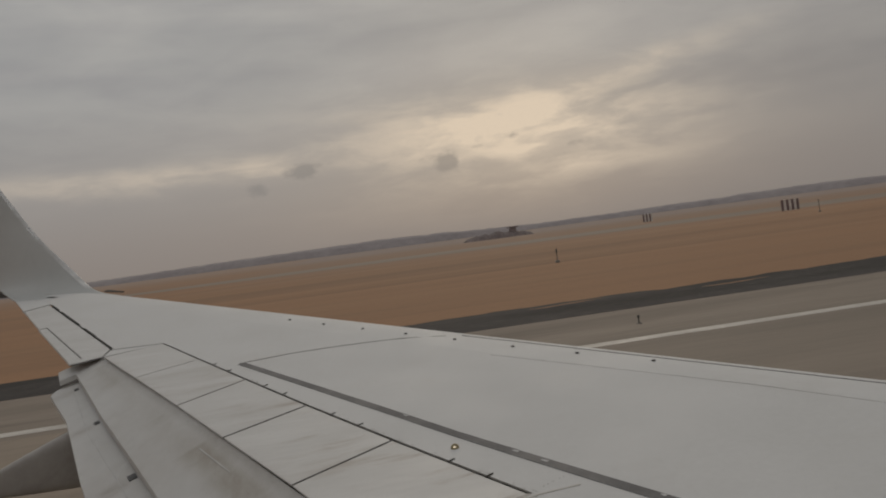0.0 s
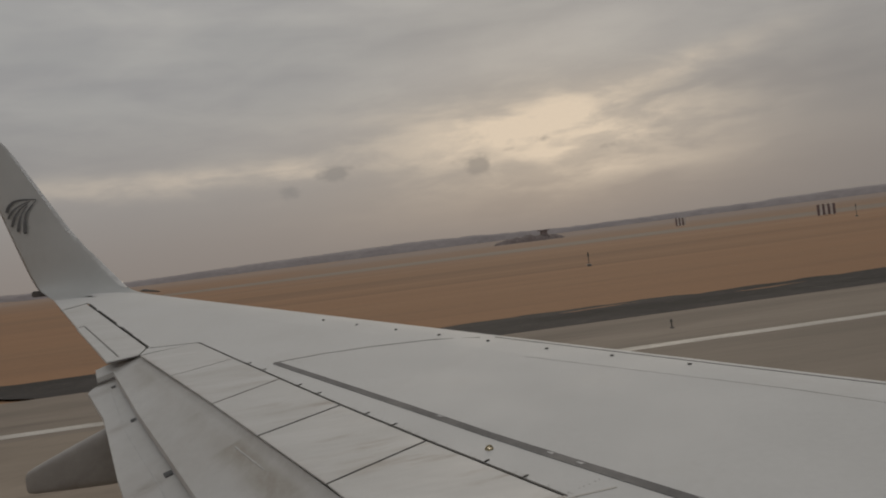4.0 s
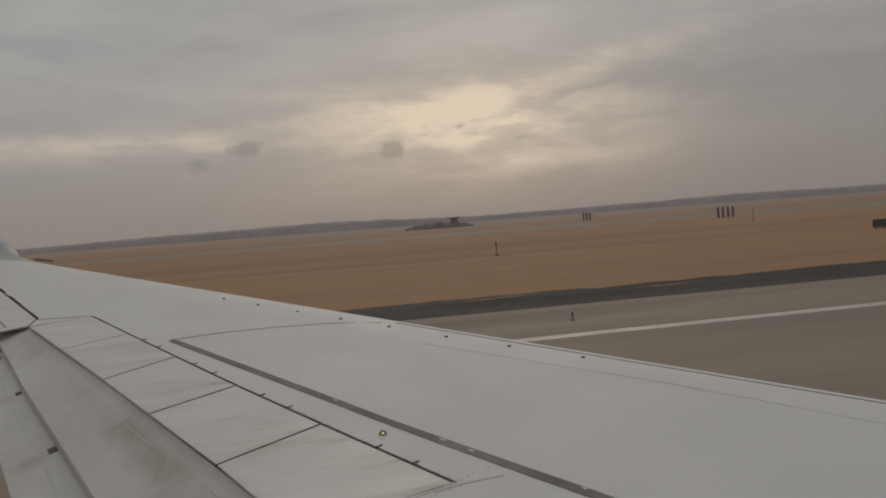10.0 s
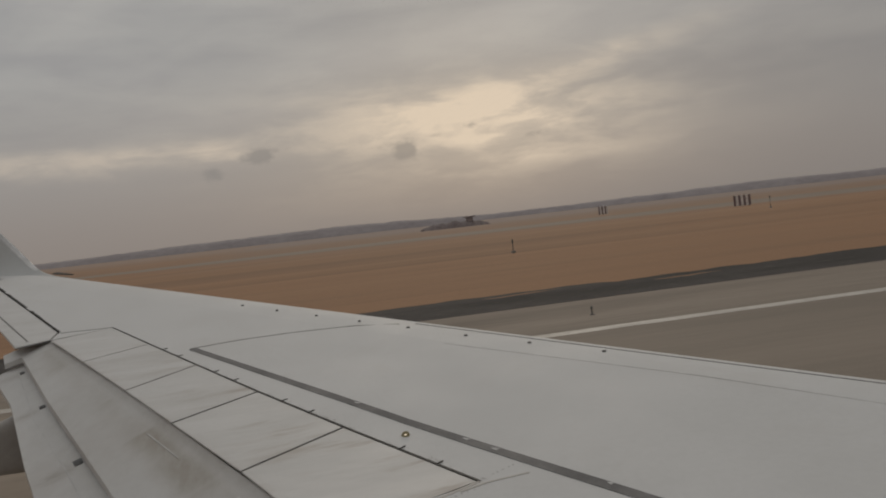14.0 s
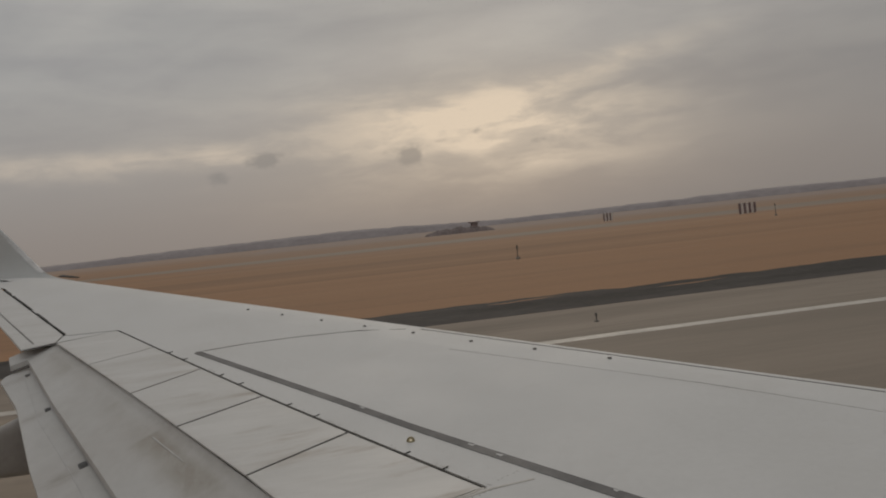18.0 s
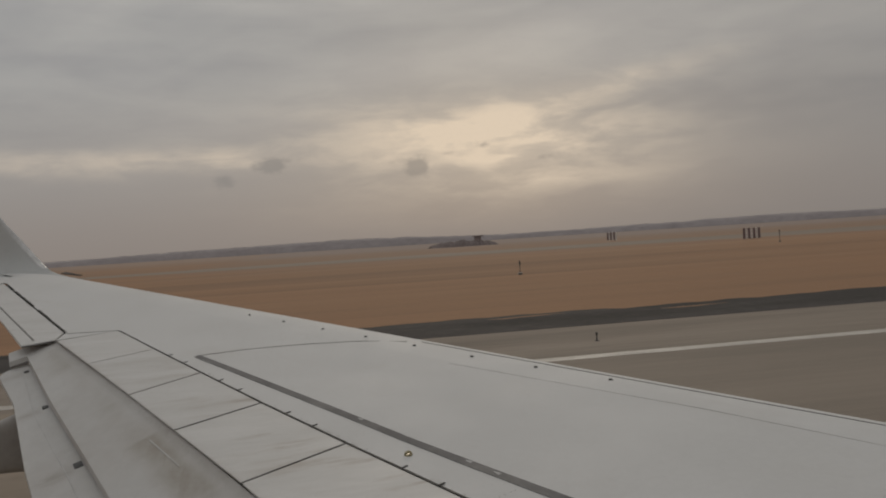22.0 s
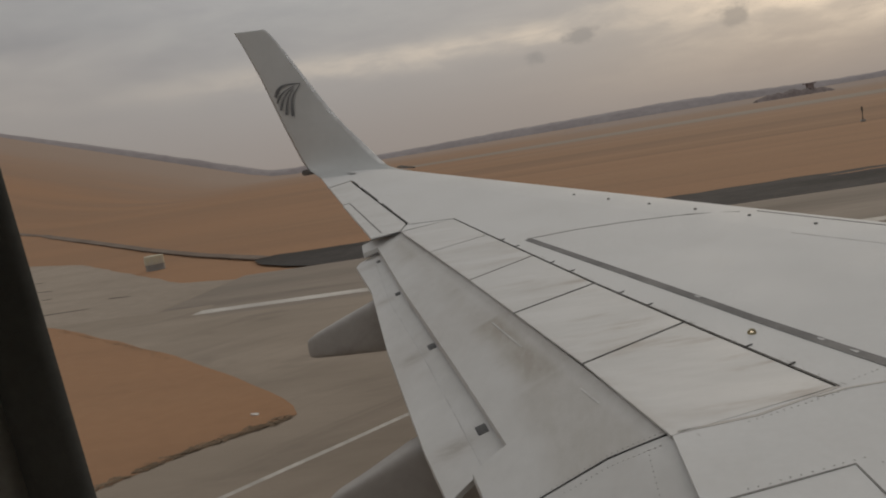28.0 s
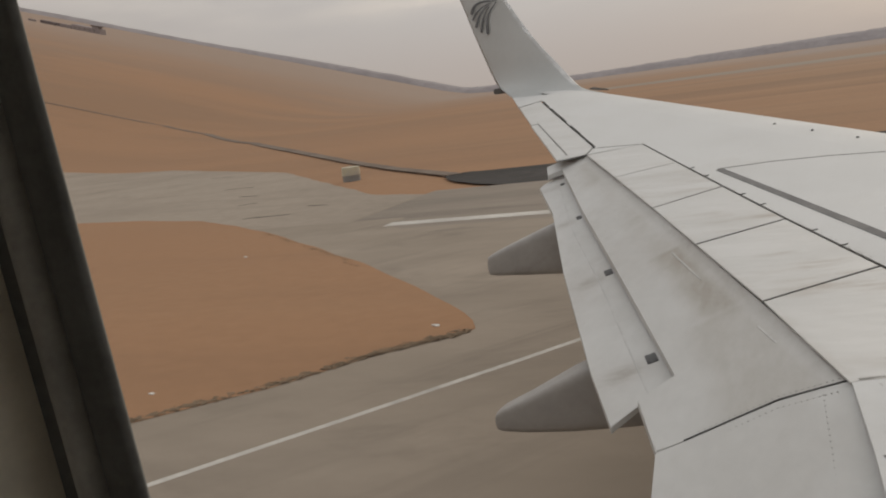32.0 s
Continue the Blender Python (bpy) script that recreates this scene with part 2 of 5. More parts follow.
TUFT = material("dry_tuft", (0.225, 0.165, 0.112), 0.9, vary=0.2, scale=3.0, fine=20.0, spec=0.1)
# maroon raised in the base colour as if seen through haze
MAROON = material("hazed_maroon", (0.205, 0.148, 0.150), 0.7, vary=0.15, scale=0.5, fine=4.0)
OFFWHITE = material("weathered_white", (0.76, 0.72, 0.68), 0.7, vary=0.1, scale=1.0, fine=8.0)
DIMGREY = material("dim_grey_metal", (0.10, 0.095, 0.09), 0.6, vary=0.15, scale=1.0, fine=8.0)
PALEGREY = material("pale_grey_panel", (0.30, 0.29, 0.275), 0.65, vary=0.1, scale=1.0, fine=6.0)
BLACK = material("black_rubber", (0.15, 0.15, 0.138), 0.8, vary=0.1, scale=30.0, fine=300.0, bump=0.05, dist=0.001, spec=0.2)
CREAM = material("cabin_plastic", (0.84, 0.79, 0.66), 0.6, vary=0.03, scale=20.0, fine=300.0, bump=0.05, dist=0.001)
BAREMETAL = material("polished_edge_metal", (0.58, 0.577, 0.57), 0.32, metal=0.9, vary=0.05, scale=3.0, fine=30.0)
ROLLER = material("roller_metal", (0.075, 0.073, 0.074), 0.6, vary=0.15, scale=20.0, fine=120.0)
CHIP = material("pale_rub", (0.55, 0.54, 0.525), 0.6, vary=0.05, scale=6.0, fine=30.0)
MOUND = material("dark_scrub_mound", (0.215, 0.182, 0.176), 0.95, vary=0.2, scale=0.08, fine=0.5, tint=(0.185, 0.155, 0.150), spec=0.05)
# far walls: base colour lightened in place of distance haze
SCRUB = material("hazed_walls", (0.36, 0.31, 0.30), 0.95, vary=0.15, scale=0.05, fine=0.4, tint=(0.31, 0.265, 0.257), spec=0.05)
FARTAXI = material("far_taxiway_concrete", (0.275, 0.230, 0.190), 0.9, vary=0.05, scale=0.02, fine=0.4, tint=(0.258, 0.210, 0.170), stretch=(0.2, 1, 1), stain=(0.245, 0.192, 0.150), stain_scale=0.05, spec=0.12)
FADED = material("faded_green_grey_paint", (0.235, 0.215, 0.182), 0.8, vary=0.08, scale=0.8, fine=6.0, tint=(0.215, 0.195, 0.165))
RUBBER = material("window_rubber", (0.36, 0.355, 0.32), 0.65, vary=0.1, scale=30.0, fine=300.0, bump=0.05, dist=0.001)
CABIN = material("cabin_lining", (0.50, 0.48, 0.44), 0.7, vary=0.05, scale=5.0, fine=80.0)


def sand_material():
    """Orange desert sand near by, painted paler and greyer far off to stand for haze."""
    m = bpy.data.materials.new("desert_sand")
    m.use_nodes = True
    k = Nodes(m.node_tree)
    co = k.add("TexCoord").outputs["Object"]
    sep = k.add("SeparateXYZ")
    k.put(sep.inputs[0], co)
    along = k.scaled(co, 0.12, 1.0, 1.0)
    big = k.noise(k.scaled(co, 0.35, 1.0, 1.0), 0.012, 6.0, 0.6, 0.4)
    flat_land = k.range(sep.outputs[0], -50.0, -5.0, 0.0, 1.0)
    mid = k.math("ADD", k.math("MULTIPLY", k.noise(along, 0.22, 5.0, 0.6), flat_land), k.math("MULTIPLY", k.noise(k.scaled(co, 0.6, 1.0, 1.0), 0.05, 6.0, 0.62, 0.3), k.math("SUBTRACT", 1.0, flat_land)))
    grain = k.noise(co, 2.5, 4.0, 0.65)
    col = k.mix(k.range(big, 0.38, 0.62), (0.330, 0.190, 0.108), (0.275, 0.165, 0.098))
    col = k.mix(k.math("MULTIPLY", k.range(mid, 0.48, 0.78, 0.0, 0.45), k.range(flat_land, 0.0, 1.0, 0.55, 1.0)), col, (0.205, 0.128, 0.080))
    wide = k.noise(k.scaled(co, 0.06, 1.0, 1.0), 0.045, 5.0, 0.6, 0.3)
    col = k.mix(k.math("MULTIPLY", k.range(wide, 0.50, 0.68, 0.0, 0.5), flat_land), col, (0.362, 0.222, 0.130))
    col = k.mix(k.math("MULTIPLY", k.range(wide, 0.32, 0.50, 0.50, 0.0), flat_land), col, (0.180, 0.112, 0.074))
    # distance haze put into the sand's colour
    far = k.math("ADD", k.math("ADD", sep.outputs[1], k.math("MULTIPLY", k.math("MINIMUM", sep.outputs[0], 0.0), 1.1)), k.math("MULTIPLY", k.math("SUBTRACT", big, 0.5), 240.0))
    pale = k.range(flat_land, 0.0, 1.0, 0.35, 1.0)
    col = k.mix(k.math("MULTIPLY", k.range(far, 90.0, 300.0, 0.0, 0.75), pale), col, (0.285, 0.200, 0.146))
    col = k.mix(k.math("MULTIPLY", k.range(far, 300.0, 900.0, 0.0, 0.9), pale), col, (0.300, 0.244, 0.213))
    # the same haze tint on the rising land behind
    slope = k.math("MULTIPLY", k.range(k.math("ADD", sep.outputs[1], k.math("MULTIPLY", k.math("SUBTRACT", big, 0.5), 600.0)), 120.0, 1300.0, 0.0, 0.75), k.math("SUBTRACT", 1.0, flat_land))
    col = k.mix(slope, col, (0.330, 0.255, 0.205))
    col = k.mix(1.0, col, k.ramp(grain, [(0.3, (0.94, 0.94, 0.94)), (0.7, (1.06, 1.06, 1.06))]), "MULTIPLY")
    p = k.add("BsdfPrincipled")
    k.put(p.inputs["Base Color"], col)
    p.inputs["Roughness"].default_value = 0.95
    p.inputs["Specular IOR Level"].default_value = 0.15
    b = k.add("Bump")
    b.inputs["Strength"].default_value, b.inputs["Distance"].default_value = 0.07, 0.05
    k.put(b.inputs["Height"], grain)
    k.t.links.new(b.outputs[0], p.inputs["Normal"])
    k.t.links.new(p.outputs[0], k.add("OutputMaterial").inputs[0])
    return m


SAND = sand_material()


def streaked(base, name, ax, ay, dark, scale=1.0):
    """A copy of a pavement with long dirty streaks along the direction (ax, ay)."""
    m = base.copy()
    m.name = name
    k = Nodes(m.node_tree, False)
    p = next(n for n in k.t.nodes if n.type == "BSDF_PRINCIPLED")
    old = p.inputs["Base Color"].links[0].from_socket
    sep = k.add("SeparateXYZ")
    k.put(sep.inputs[0], k.add("TexCoord").outputs["Object"])
    ln = math.hypot(ax, ay)
    ax, ay = ax / ln, ay / ln
    u = k.math("ADD", k.math("MULTIPLY", sep.outputs[0], ax), k.math("MULTIPLY", sep.outputs[1], ay))
    v = k.math("SUBTRACT", k.math("MULTIPLY", sep.outputs[1], ax), k.math("MULTIPLY", sep.outputs[0], ay))
    c = k.add("CombineXYZ")
    k.put(c.inputs[0], k.math("MULTIPLY", u, 0.10 * scale))
    k.put(c.inputs[1], k.math("MULTIPLY", v, 1.1 * scale))
    thin = k.noise(c.outputs[0], 1.0, 6.0, 0.62, 0.4)
    broad = k.noise(k.scaled(c.outputs[0], 0.9, 0.28, 1.0), 1.0, 5.0, 0.6, 0.3)
    f = k.math("ADD", k.range(thin, 0.52, 0.72, 0.0, 0.55), k.range(broad, 0.50, 0.70, 0.0, 0.45), clamp=True)
    k.put(p.inputs["Base Color"], k.mix(f, old, dark))
    return m


APRON = streaked(APRON, "streaked_apron_concrete", 11.1, 16.4, (0.215, 0.180, 0.147))
TAXI = streaked(TAXI, "streaked_taxiway_concrete", 1.0, -0.25, (0.255, 0.212, 0.172), 0.4)


def grimy_shaded_flap():
    """Flap paint with brown rubbed grime in broken patches, and painted shade, behind the spoilers' trailing edge."""
    m = FLAP.copy()
    m.name = "grimy_flap_paint"
    k = Nodes(m.node_tree, False)
    p = next(n for n in k.t.nodes if n.type == "BSDF_PRINCIPLED")
    old = p.inputs["Base Color"].links[0].from_socket
    co = k.add("TexCoord").outputs["Object"]
    sep = k.add("SeparateXYZ")
    k.put(sep.inputs[0], co)
    dx, dy = k.math("ADD", sep.outputs[0], 2.31), k.math("SUBTRACT", sep.outputs[1], 9.66)
    back = k.math("ADD", k.math("MULTIPLY", dx, -0.9127), k.math("MULTIPLY", dy, -0.4087))
    span = k.math("ADD", k.math("MULTIPLY", dx, 0.4087), k.math("MULTIPLY", dy, -0.9127))
    patch = k.noise(k.scaled(co, 1.0, 1.0, 0.3), 2.2, 4.0, 0.6, 0.2)
    rubbed = k.noise(k.scaled(co, 9.0, 3.0, 1.0), 1.6, 5.0, 0.7)
    wavy = k.math("MULTIPLY", k.math("SUBTRACT", patch, 0.5), 0.10)
    col = old
    # worn fields behind each spoiler: start and end along the span, depth at both, strength
    for a, b, d0, d1, w in ((0.10, 1.15, 0.18, 0.30, 0.45), (1.05, 2.6, 0.24, 0.26, 0.20), (2.40, 3.62, 0.28, 0.30, 0.24), (3.38, 4.75, 0.28, 0.35, 0.72), (4.62, 5.95, 0.44, 0.60, 0.34)):
        depth = k.math("ADD", k.range(span, a, b, d0, d1), wavy)
        field = k.math("MULTIPLY", k.range(span, a, a + 0.06), k.range(span, b - 0.22, b, 1.0, 0.0))
        field = k.math("MULTIPLY", field, k.range(k.math("SUBTRACT", back, depth), -0.17, 0.04, 1.0, 0.0))
        field = k.math("MULTIPLY", field, k.range(rubbed, 0.30, 0.68, 0.62, 1.0))
        field = k.math("MULTIPLY", field, k.range(back, 0.03, 0.10, 0.35, 1.0))
        col = k.mix(k.math("MULTIPLY", field, w), col, (0.268, 0.232, 0.184))
    # soft shadow beside the spoiler edge, put into the flap's colour
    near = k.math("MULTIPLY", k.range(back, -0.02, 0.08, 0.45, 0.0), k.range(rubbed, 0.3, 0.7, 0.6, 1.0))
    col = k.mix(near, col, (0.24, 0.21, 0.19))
    k.put(p.inputs["Base Color"], col)
    return m


GRIMY_SHADED = grimy_shaded_flap()


def smudged_flap():
    """Flap paint with soft brown smudges behind the rollers."""
    m = FLAP.copy()
    m.name = "smudged_flap_paint"
    k = Nodes(m.node_tree, False)
    p = next(n for n in k.t.nodes if n.type == "BSDF_PRINCIPLED")
    col = p.inputs["Base Color"].links[0].from_socket
    co = k.add("TexCoord").outputs["Object"]
    sep = k.add("SeparateXYZ")
    k.put(sep.inputs[0], co)
    rough = k.noise(k.scaled(co, 5.0, 12.0, 1.0), 1.4, 5.0, 0.65)
    for x, y, w in ((-2.60, 9.32, 0.45), (-2.15, 8.05, 0.5), (-1.61, 6.55, 0.6), (-1.09, 5.08, 0.7)):
        dx, dy = k.math("SUBTRACT", sep.outputs[0], x), k.math("SUBTRACT", sep.outputs[1], y)
        # the smudge runs straight aft and a little inboard
        u = k.math("ADD", k.math("MULTIPLY", dx, -0.88), k.math("MULTIPLY", dy, -0.47))
        v = k.math("ADD", k.math("MULTIPLY", dx, 0.47), k.math("MULTIPLY", dy, -0.88))
        q = k.math("ADD", k.math("POWER", k.math("DIVIDE", k.math("ABSOLUTE", k.math("SUBTRACT", u, 0.03)), 0.13), 2.0), k.math("POWER", k.math("DIVIDE", k.math("ABSOLUTE", v), 0.10), 2.0))
        f = k.math("MULTIPLY", k.math("EXPONENT", k.math("MULTIPLY", q, -1.0)), k.range(rough, 0.30, 0.65, 0.45, 1.0))
        col = k.mix(k.math("MULTIPLY", f, w), col, (0.27, 0.235, 0.205))
    k.put(p.inputs["Base Color"], col)
    return m


SMUDGED = smudged_flap()


def sooty_panel():
    """Spoiler paint with brown soot drawn aft from the hinge fittings."""
    m = PANEL.copy()
    m.name = "sooty_spoiler_paint"
    k = Nodes(m.node_tree, False)
    p = next(n for n in k.t.nodes if n.type == "BSDF_PRINCIPLED")
    old = p.inputs["Base Color"].links[0].from_socket
    sep = k.add("SeparateXYZ")
    k.put(sep.inputs[0], k.add("TexCoord").outputs["Object"])
    dx, dy = k.math("ADD", sep.outputs[0], 2.31), k.math("SUBTRACT", sep.outputs[1], 9.66)
    fore = k.math("ADD", k.math("MULTIPLY", dx, 0.9127), k.math("MULTIPLY", dy, 0.4087))
    span = k.math("ADD", k.math("MULTIPLY", dx, 0.4087), k.math("MULTIPLY", dy, -0.9127))
    c = k.add("CombineXYZ")
    k.put(c.inputs[0], k.math("SUBTRACT", k.math("MULTIPLY", span, 4.0), k.math("MULTIPLY", fore, 1.0)))
    k.put(c.inputs[1], k.math("MULTIPLY", fore, 0.9))
    streak = k.noise(c.outputs[0], 1.0, 5.0, 0.62, 0.1)
    where = k.math("MULTIPLY", k.range(streak, 0.50, 0.68), k.range(fore, 0.05, 0.60, 0.16, 0.80))
    where = k.math("MULTIPLY", where, k.range(span, 1.5, 3.6, 0.35, 1.0))
    edge = k.math("MULTIPLY", k.range(fore, 0.0, 0.10, 0.30, 0.0), k.range(streak, 0.35, 0.6))
    col = k.mix(k.math("MAXIMUM", where, edge), old, (0.375, 0.33, 0.29))
    k.put(p.inputs["Base Color"], col)
    return m


SPOILER = sooty_panel()


def glass_material():
    m = bpy.data.materials.new("window_glass")
    m.use_nodes = True
    k = Nodes(m.node_tree)
    clear, gloss, fac = k.add("BsdfTransparent"), k.add("BsdfGlossy"), k.add("Fresnel")
    gloss.inputs["Roughness"].default_value = 0.02
    fac.inputs["IOR"].default_value = 1.18
    clear.inputs[0].default_value = (0.97, 0.97, 0.965, 1)
    mix = k.add("MixShader")
    for s, v in zip(mix.inputs, (fac.outputs[0], clear.outputs[0], gloss.outputs[0])):
        k.put(s, v)
    k.t.links.new(mix.outputs[0], k.add("OutputMaterial").inputs[0])
    return m


GLASS = glass_material()


# ---- mesh helpers ----
def mesh_from(verts, faces, name="mesh", smooth=False):
    me = bpy.data.meshes.new(name)
    me.from_pydata([tuple(v) for v in verts], [], faces)
    me.update()
    if smooth:
        me.polygons.foreach_set("use_smooth", [True] * len(me.polygons))
    return me


def part(name, data, mat, parent=None, label=""):
    """Links a bmesh or a mesh as one object under a thing."""
    if isinstance(data, bmesh.types.BMesh):
        me = bpy.data.meshes.new(name)
        data.normal_update()
        data.to_mesh(me)
        data.free()
    else:
        me = data
    me.materials.clear()
    me.materials.append(mat)
    ob = new(name, me)
    if parent:
        ob.parent = parent
    if label:
        ob["label"] = label
    return ob


def empty(name, at=(0, 0, 0)):
    ob = new(name)
    ob.location = at
    return ob


def slab(poly, zf, thick, bevel=0.0, cuts=0):
    """A plate whose outline is poly (x, y), its top at zf(x, y)."""
    pts = []
    for i, p in enumerate(poly):
        q = poly[(i + 1) % len(poly)]
        for j in range(cuts + 1):
            f = j / (cuts + 1)
            pts.append((p[0] + (q[0] - p[0]) * f, p[1] + (q[1] - p[1]) * f))
    bm = bmesh.new()
    top = [bm.verts.new((x, y, zf(x, y))) for x, y in pts]
    low = [bm.verts.new((x, y, zf(x, y) - thick)) for x, y in pts]
    t = bm.faces.new(top)
    bm.faces.new(low[::-1])
    n = len(pts)
    for i in range(n):
        bm.faces.new((top[i], low[i], low[(i + 1) % n], top[(i + 1) % n]))
    if bevel:
        bmesh.ops.bevel(bm, geom=list(t.edges), offset=bevel, segments=2, affect="EDGES")
    bm.normal_update()
    bmesh.ops.triangulate(bm, faces=[f for f in bm.faces if len(f.verts) > 4])
    bmesh.ops.recalc_face_normals(bm, faces=bm.faces)
    return bm


def inset(poly, g):
    """The outline drawn in by about g metres."""
    cx, cy = sum(p[0] for p in poly) / len(poly), sum(p[1] for p in poly) / len(poly)
    out = []
    for x, y in poly:
        d = math.hypot(x - cx, y - cy)
        out.append((x + (cx - x) * g / d, y + (cy - y) * g / d))
    return out


def box(bm, x0, y0, z0, x1, y1, z1, bevel=0.0):
    r = bmesh.ops.create_cube(bm, size=1.0)
    for v in r["verts"]:
        v.co = Vector(((x0 + x1) / 2 + v.co.x * (x1 - x0), (y0 + y1) / 2 + v.co.y * (y1 - y0), (z0 + z1) / 2 + v.co.z * (z1 - z0)))
    if bevel:
        es = {e for v in r["verts"] for e in v.link_edges}
        bmesh.ops.bevel(bm, geom=list(es), offset=bevel, segments=2, affect="EDGES")
    return bm


def tube(bm, a, b, r0, r1=None, n=10):
    """A round bar from a to b."""
    r1 = r0 if r1 is None else r1
    a, b = Vector(a), Vector(b)
    q = (b - a).to_track_quat("Z", "Y")
    rings = []
    for c, r in ((a, r0), (b, r1)):
        rings.append([bm.verts.new(c + q @ Vector((r * math.cos(2 * math.pi * i / n), r * math.sin(2 * math.pi * i / n), 0))) for i in range(n)])
    for i in range(n):
        bm.faces.new((rings[0][i], rings[0][(i + 1) % n], rings[1][(i + 1) % n], rings[1][i]))
    bm.faces.new(rings[0][::-1])
    bm.faces.new(rings[1])
    return bm


def loft(rings, caps=True):
    """A smooth skin over equal closed rings of points."""
    n = len(rings[0])
    verts = [p for r in rings for p in r]
    faces = []
    for i in range(len(rings) - 1):
        for j in range(n):
            faces.append((i * n + j, i * n + (j + 1) % n, (i + 1) * n + (j + 1) % n, (i + 1) * n + j))
    if caps:
        faces.append(tuple(range(n))[::-1])
        faces.append(tuple((len(rings) - 1) * n + j for j in range(n)))
    me = mesh_from(verts, faces, smooth=True)
    bm = bmesh.new()
    bm.from_mesh(me)
    bmesh.ops.recalc_face_normals(bm, faces=bm.faces)
    bpy.data.meshes.remove(me)
    return bm


def ribbon(pts, width, zf, lift=0.004, step=0.25, wobble=0.0, widths=None):
    """A thin raised strip along pts (x, y) on the surface zf."""
    fine, ws = [], []
    widths = widths or [width] * len(pts)
    for i, (p, q) in enumerate(zip(pts, pts[1:])):
        n = max(1, int(math.dist(p, q) / step))
        for j in range(n):
            fine.append((p[0] + (q[0] - p[0]) * j / n, p[1] + (q[1] - p[1]) * j / n))
            ws.append(widths[i] + (widths[i + 1] - widths[i]) * j / n)
    fine.append(pts[-1])
    ws.append(widths[-1])
    verts, faces = [], []
    for i, p in enumerate(fine):
        a, b = fine[max(i - 1, 0)], fine[min(i + 1, len(fine) - 1)]
        d = math.dist(a, b)
        nx, ny = -(b[1] - a[1]) / d, (b[0] - a[0]) / d
        for s in (-0.5, 0.5):
            w = ws[i] * s * (1 + wobble * noise.noise((p[0] * 1.7, p[1] * 1.7, s * 9)))
            x, y = p[0] + nx * w, p[1] + ny * w
            verts.append((x, y, zf(x, y) + lift))
            verts.append((x, y, zf(x, y) - 0.002))
    for i in range(len(fine) - 1):
        o = i * 4
        faces += [(o, o + 4, o + 6, o + 2), (o + 1, o + 5, o + 4, o), (o + 2, o + 6, o + 7, o + 3)]
    bm = bmesh.new()
    me = mesh_from(verts, faces)
    bm.from_mesh(me)
    bpy.data.meshes.remove(me)
    bmesh.ops.recalc_face_normals(bm, faces=bm.faces)
    if bm.faces and sum(f.normal.z * f.calc_area() for f in bm.faces) < 0:
        bmesh.ops.reverse_faces(bm, faces=bm.faces)
    return bm


# ---- ground ----
def rise(x, y):
    """Height of the land: level round the runway, climbing gently far behind the aircraft."""
    s = -x - 0.36 * y - 40.0
    up = 0.0 if s < 0 else 0.31 * s * s / 120 if s < 60 else 0.31 * (s - 30)
    return up if y > -40 else up * max(0.0, 1 - (-40 - y) / 200)


def graded(limit, near, grow):
    v, s = [0.0], near
    while v[-1] < limit:
        v.append(min(v[-1] + s, limit))
        s *= grow
    return [-a for a in v[:0:-1]] + v


def build_ground():
    xs, ys = graded(4300, 2.5, 1.05), graded(4300, 2.5, 1.05)
    verts, faces = [], []
    for y in ys:
        for x in xs:
            r = math.hypot(x, y)
            bumps = 0.16 * noise.noise((x * 0.02, y * 0.02, 0)) * min(max((abs(y - 3) - 45) / 60, 0), 1) * min(1, 400 / (r + 1))
            verts.append((x, y, rise(x, y) - 0.10 + bumps * (0 if -700 < x < 600 and y < 420 else 1)))
    n = len(xs)
    for j in range(len(ys) - 1):
        for i in range(n - 1):
            o = j * n + i
            faces.append((o, o + 1, o + n + 1, o + n))
    me = mesh_from(verts, faces, "ground", True)
    tagged(part("ground", me, SAND), "flat orange desert sand, its colour paled with distance as haze", "ground", kind="structure")


def strip(name, y0, y1, mat, lift, label, category, x0=-420.0, x1=1500.0, edge=0.0, seed=0.0, kind="structure", taper=0.0):
    """A long strip beside the runway's axis, laid on the land."""
    xs, x = [], x0
    while x < x1:
        xs.append(x)
        x += (0.8 if edge and x < 90 else 2.0) if -90 < x < 160 else 12.0
    xs.append(x1)
    verts, faces = [], []
    for x in xs:
        a = y0 + edge * (0.35 * noise.noise((x * 0.11, seed, 2.0)) + 0.25 * noise.noise((x * 0.7, seed, 7.0)))
        b = y1 + edge * (noise.noise((x * 0.06, seed, 5.0)) + 0.45 * noise.noise((x * 0.4, seed, 1.0)) + 0.3 * noise.noise((x * 1.1, seed, 3.0)))
        if taper and x < x0 + taper:
            a = b - (b - a) * (0.12 + 0.88 * ((x - x0) / taper) ** 0.6)
        for y in (a, (2 * a + b) / 3, (a + 2 * b) / 3, b):
            verts.append((x, y, rise(x, y) + lift))
        verts.append((x, b, rise(x, b) - 0.1))
    for i in range(len(xs) - 1):
        o = i * 5
        for j in range(4):
            faces.append((o + j, o + 5 + j, o + 6 + j, o + 1 + j))
    return tagged(part(name, mesh_from(verts, faces, name), mat), label, category, kind=kind)


build_ground()
strip("runway", -26.5, 27.0, RUNWAY, 0.004, "grey asphalt runway with darker tyre streaks", "runway")
strip("runway_edge", 27.0, 34.6, MARGIN, 0.002, "paler brownish paved edge of the runway", "runway", x0=-15.0)
strip("shoulder", 34.6, 41.5, SHOULDER, -0.008, "dark gravel shoulder strip beside the runway", "shoulder", x0=-17.0, edge=1.8, taper=5.0)


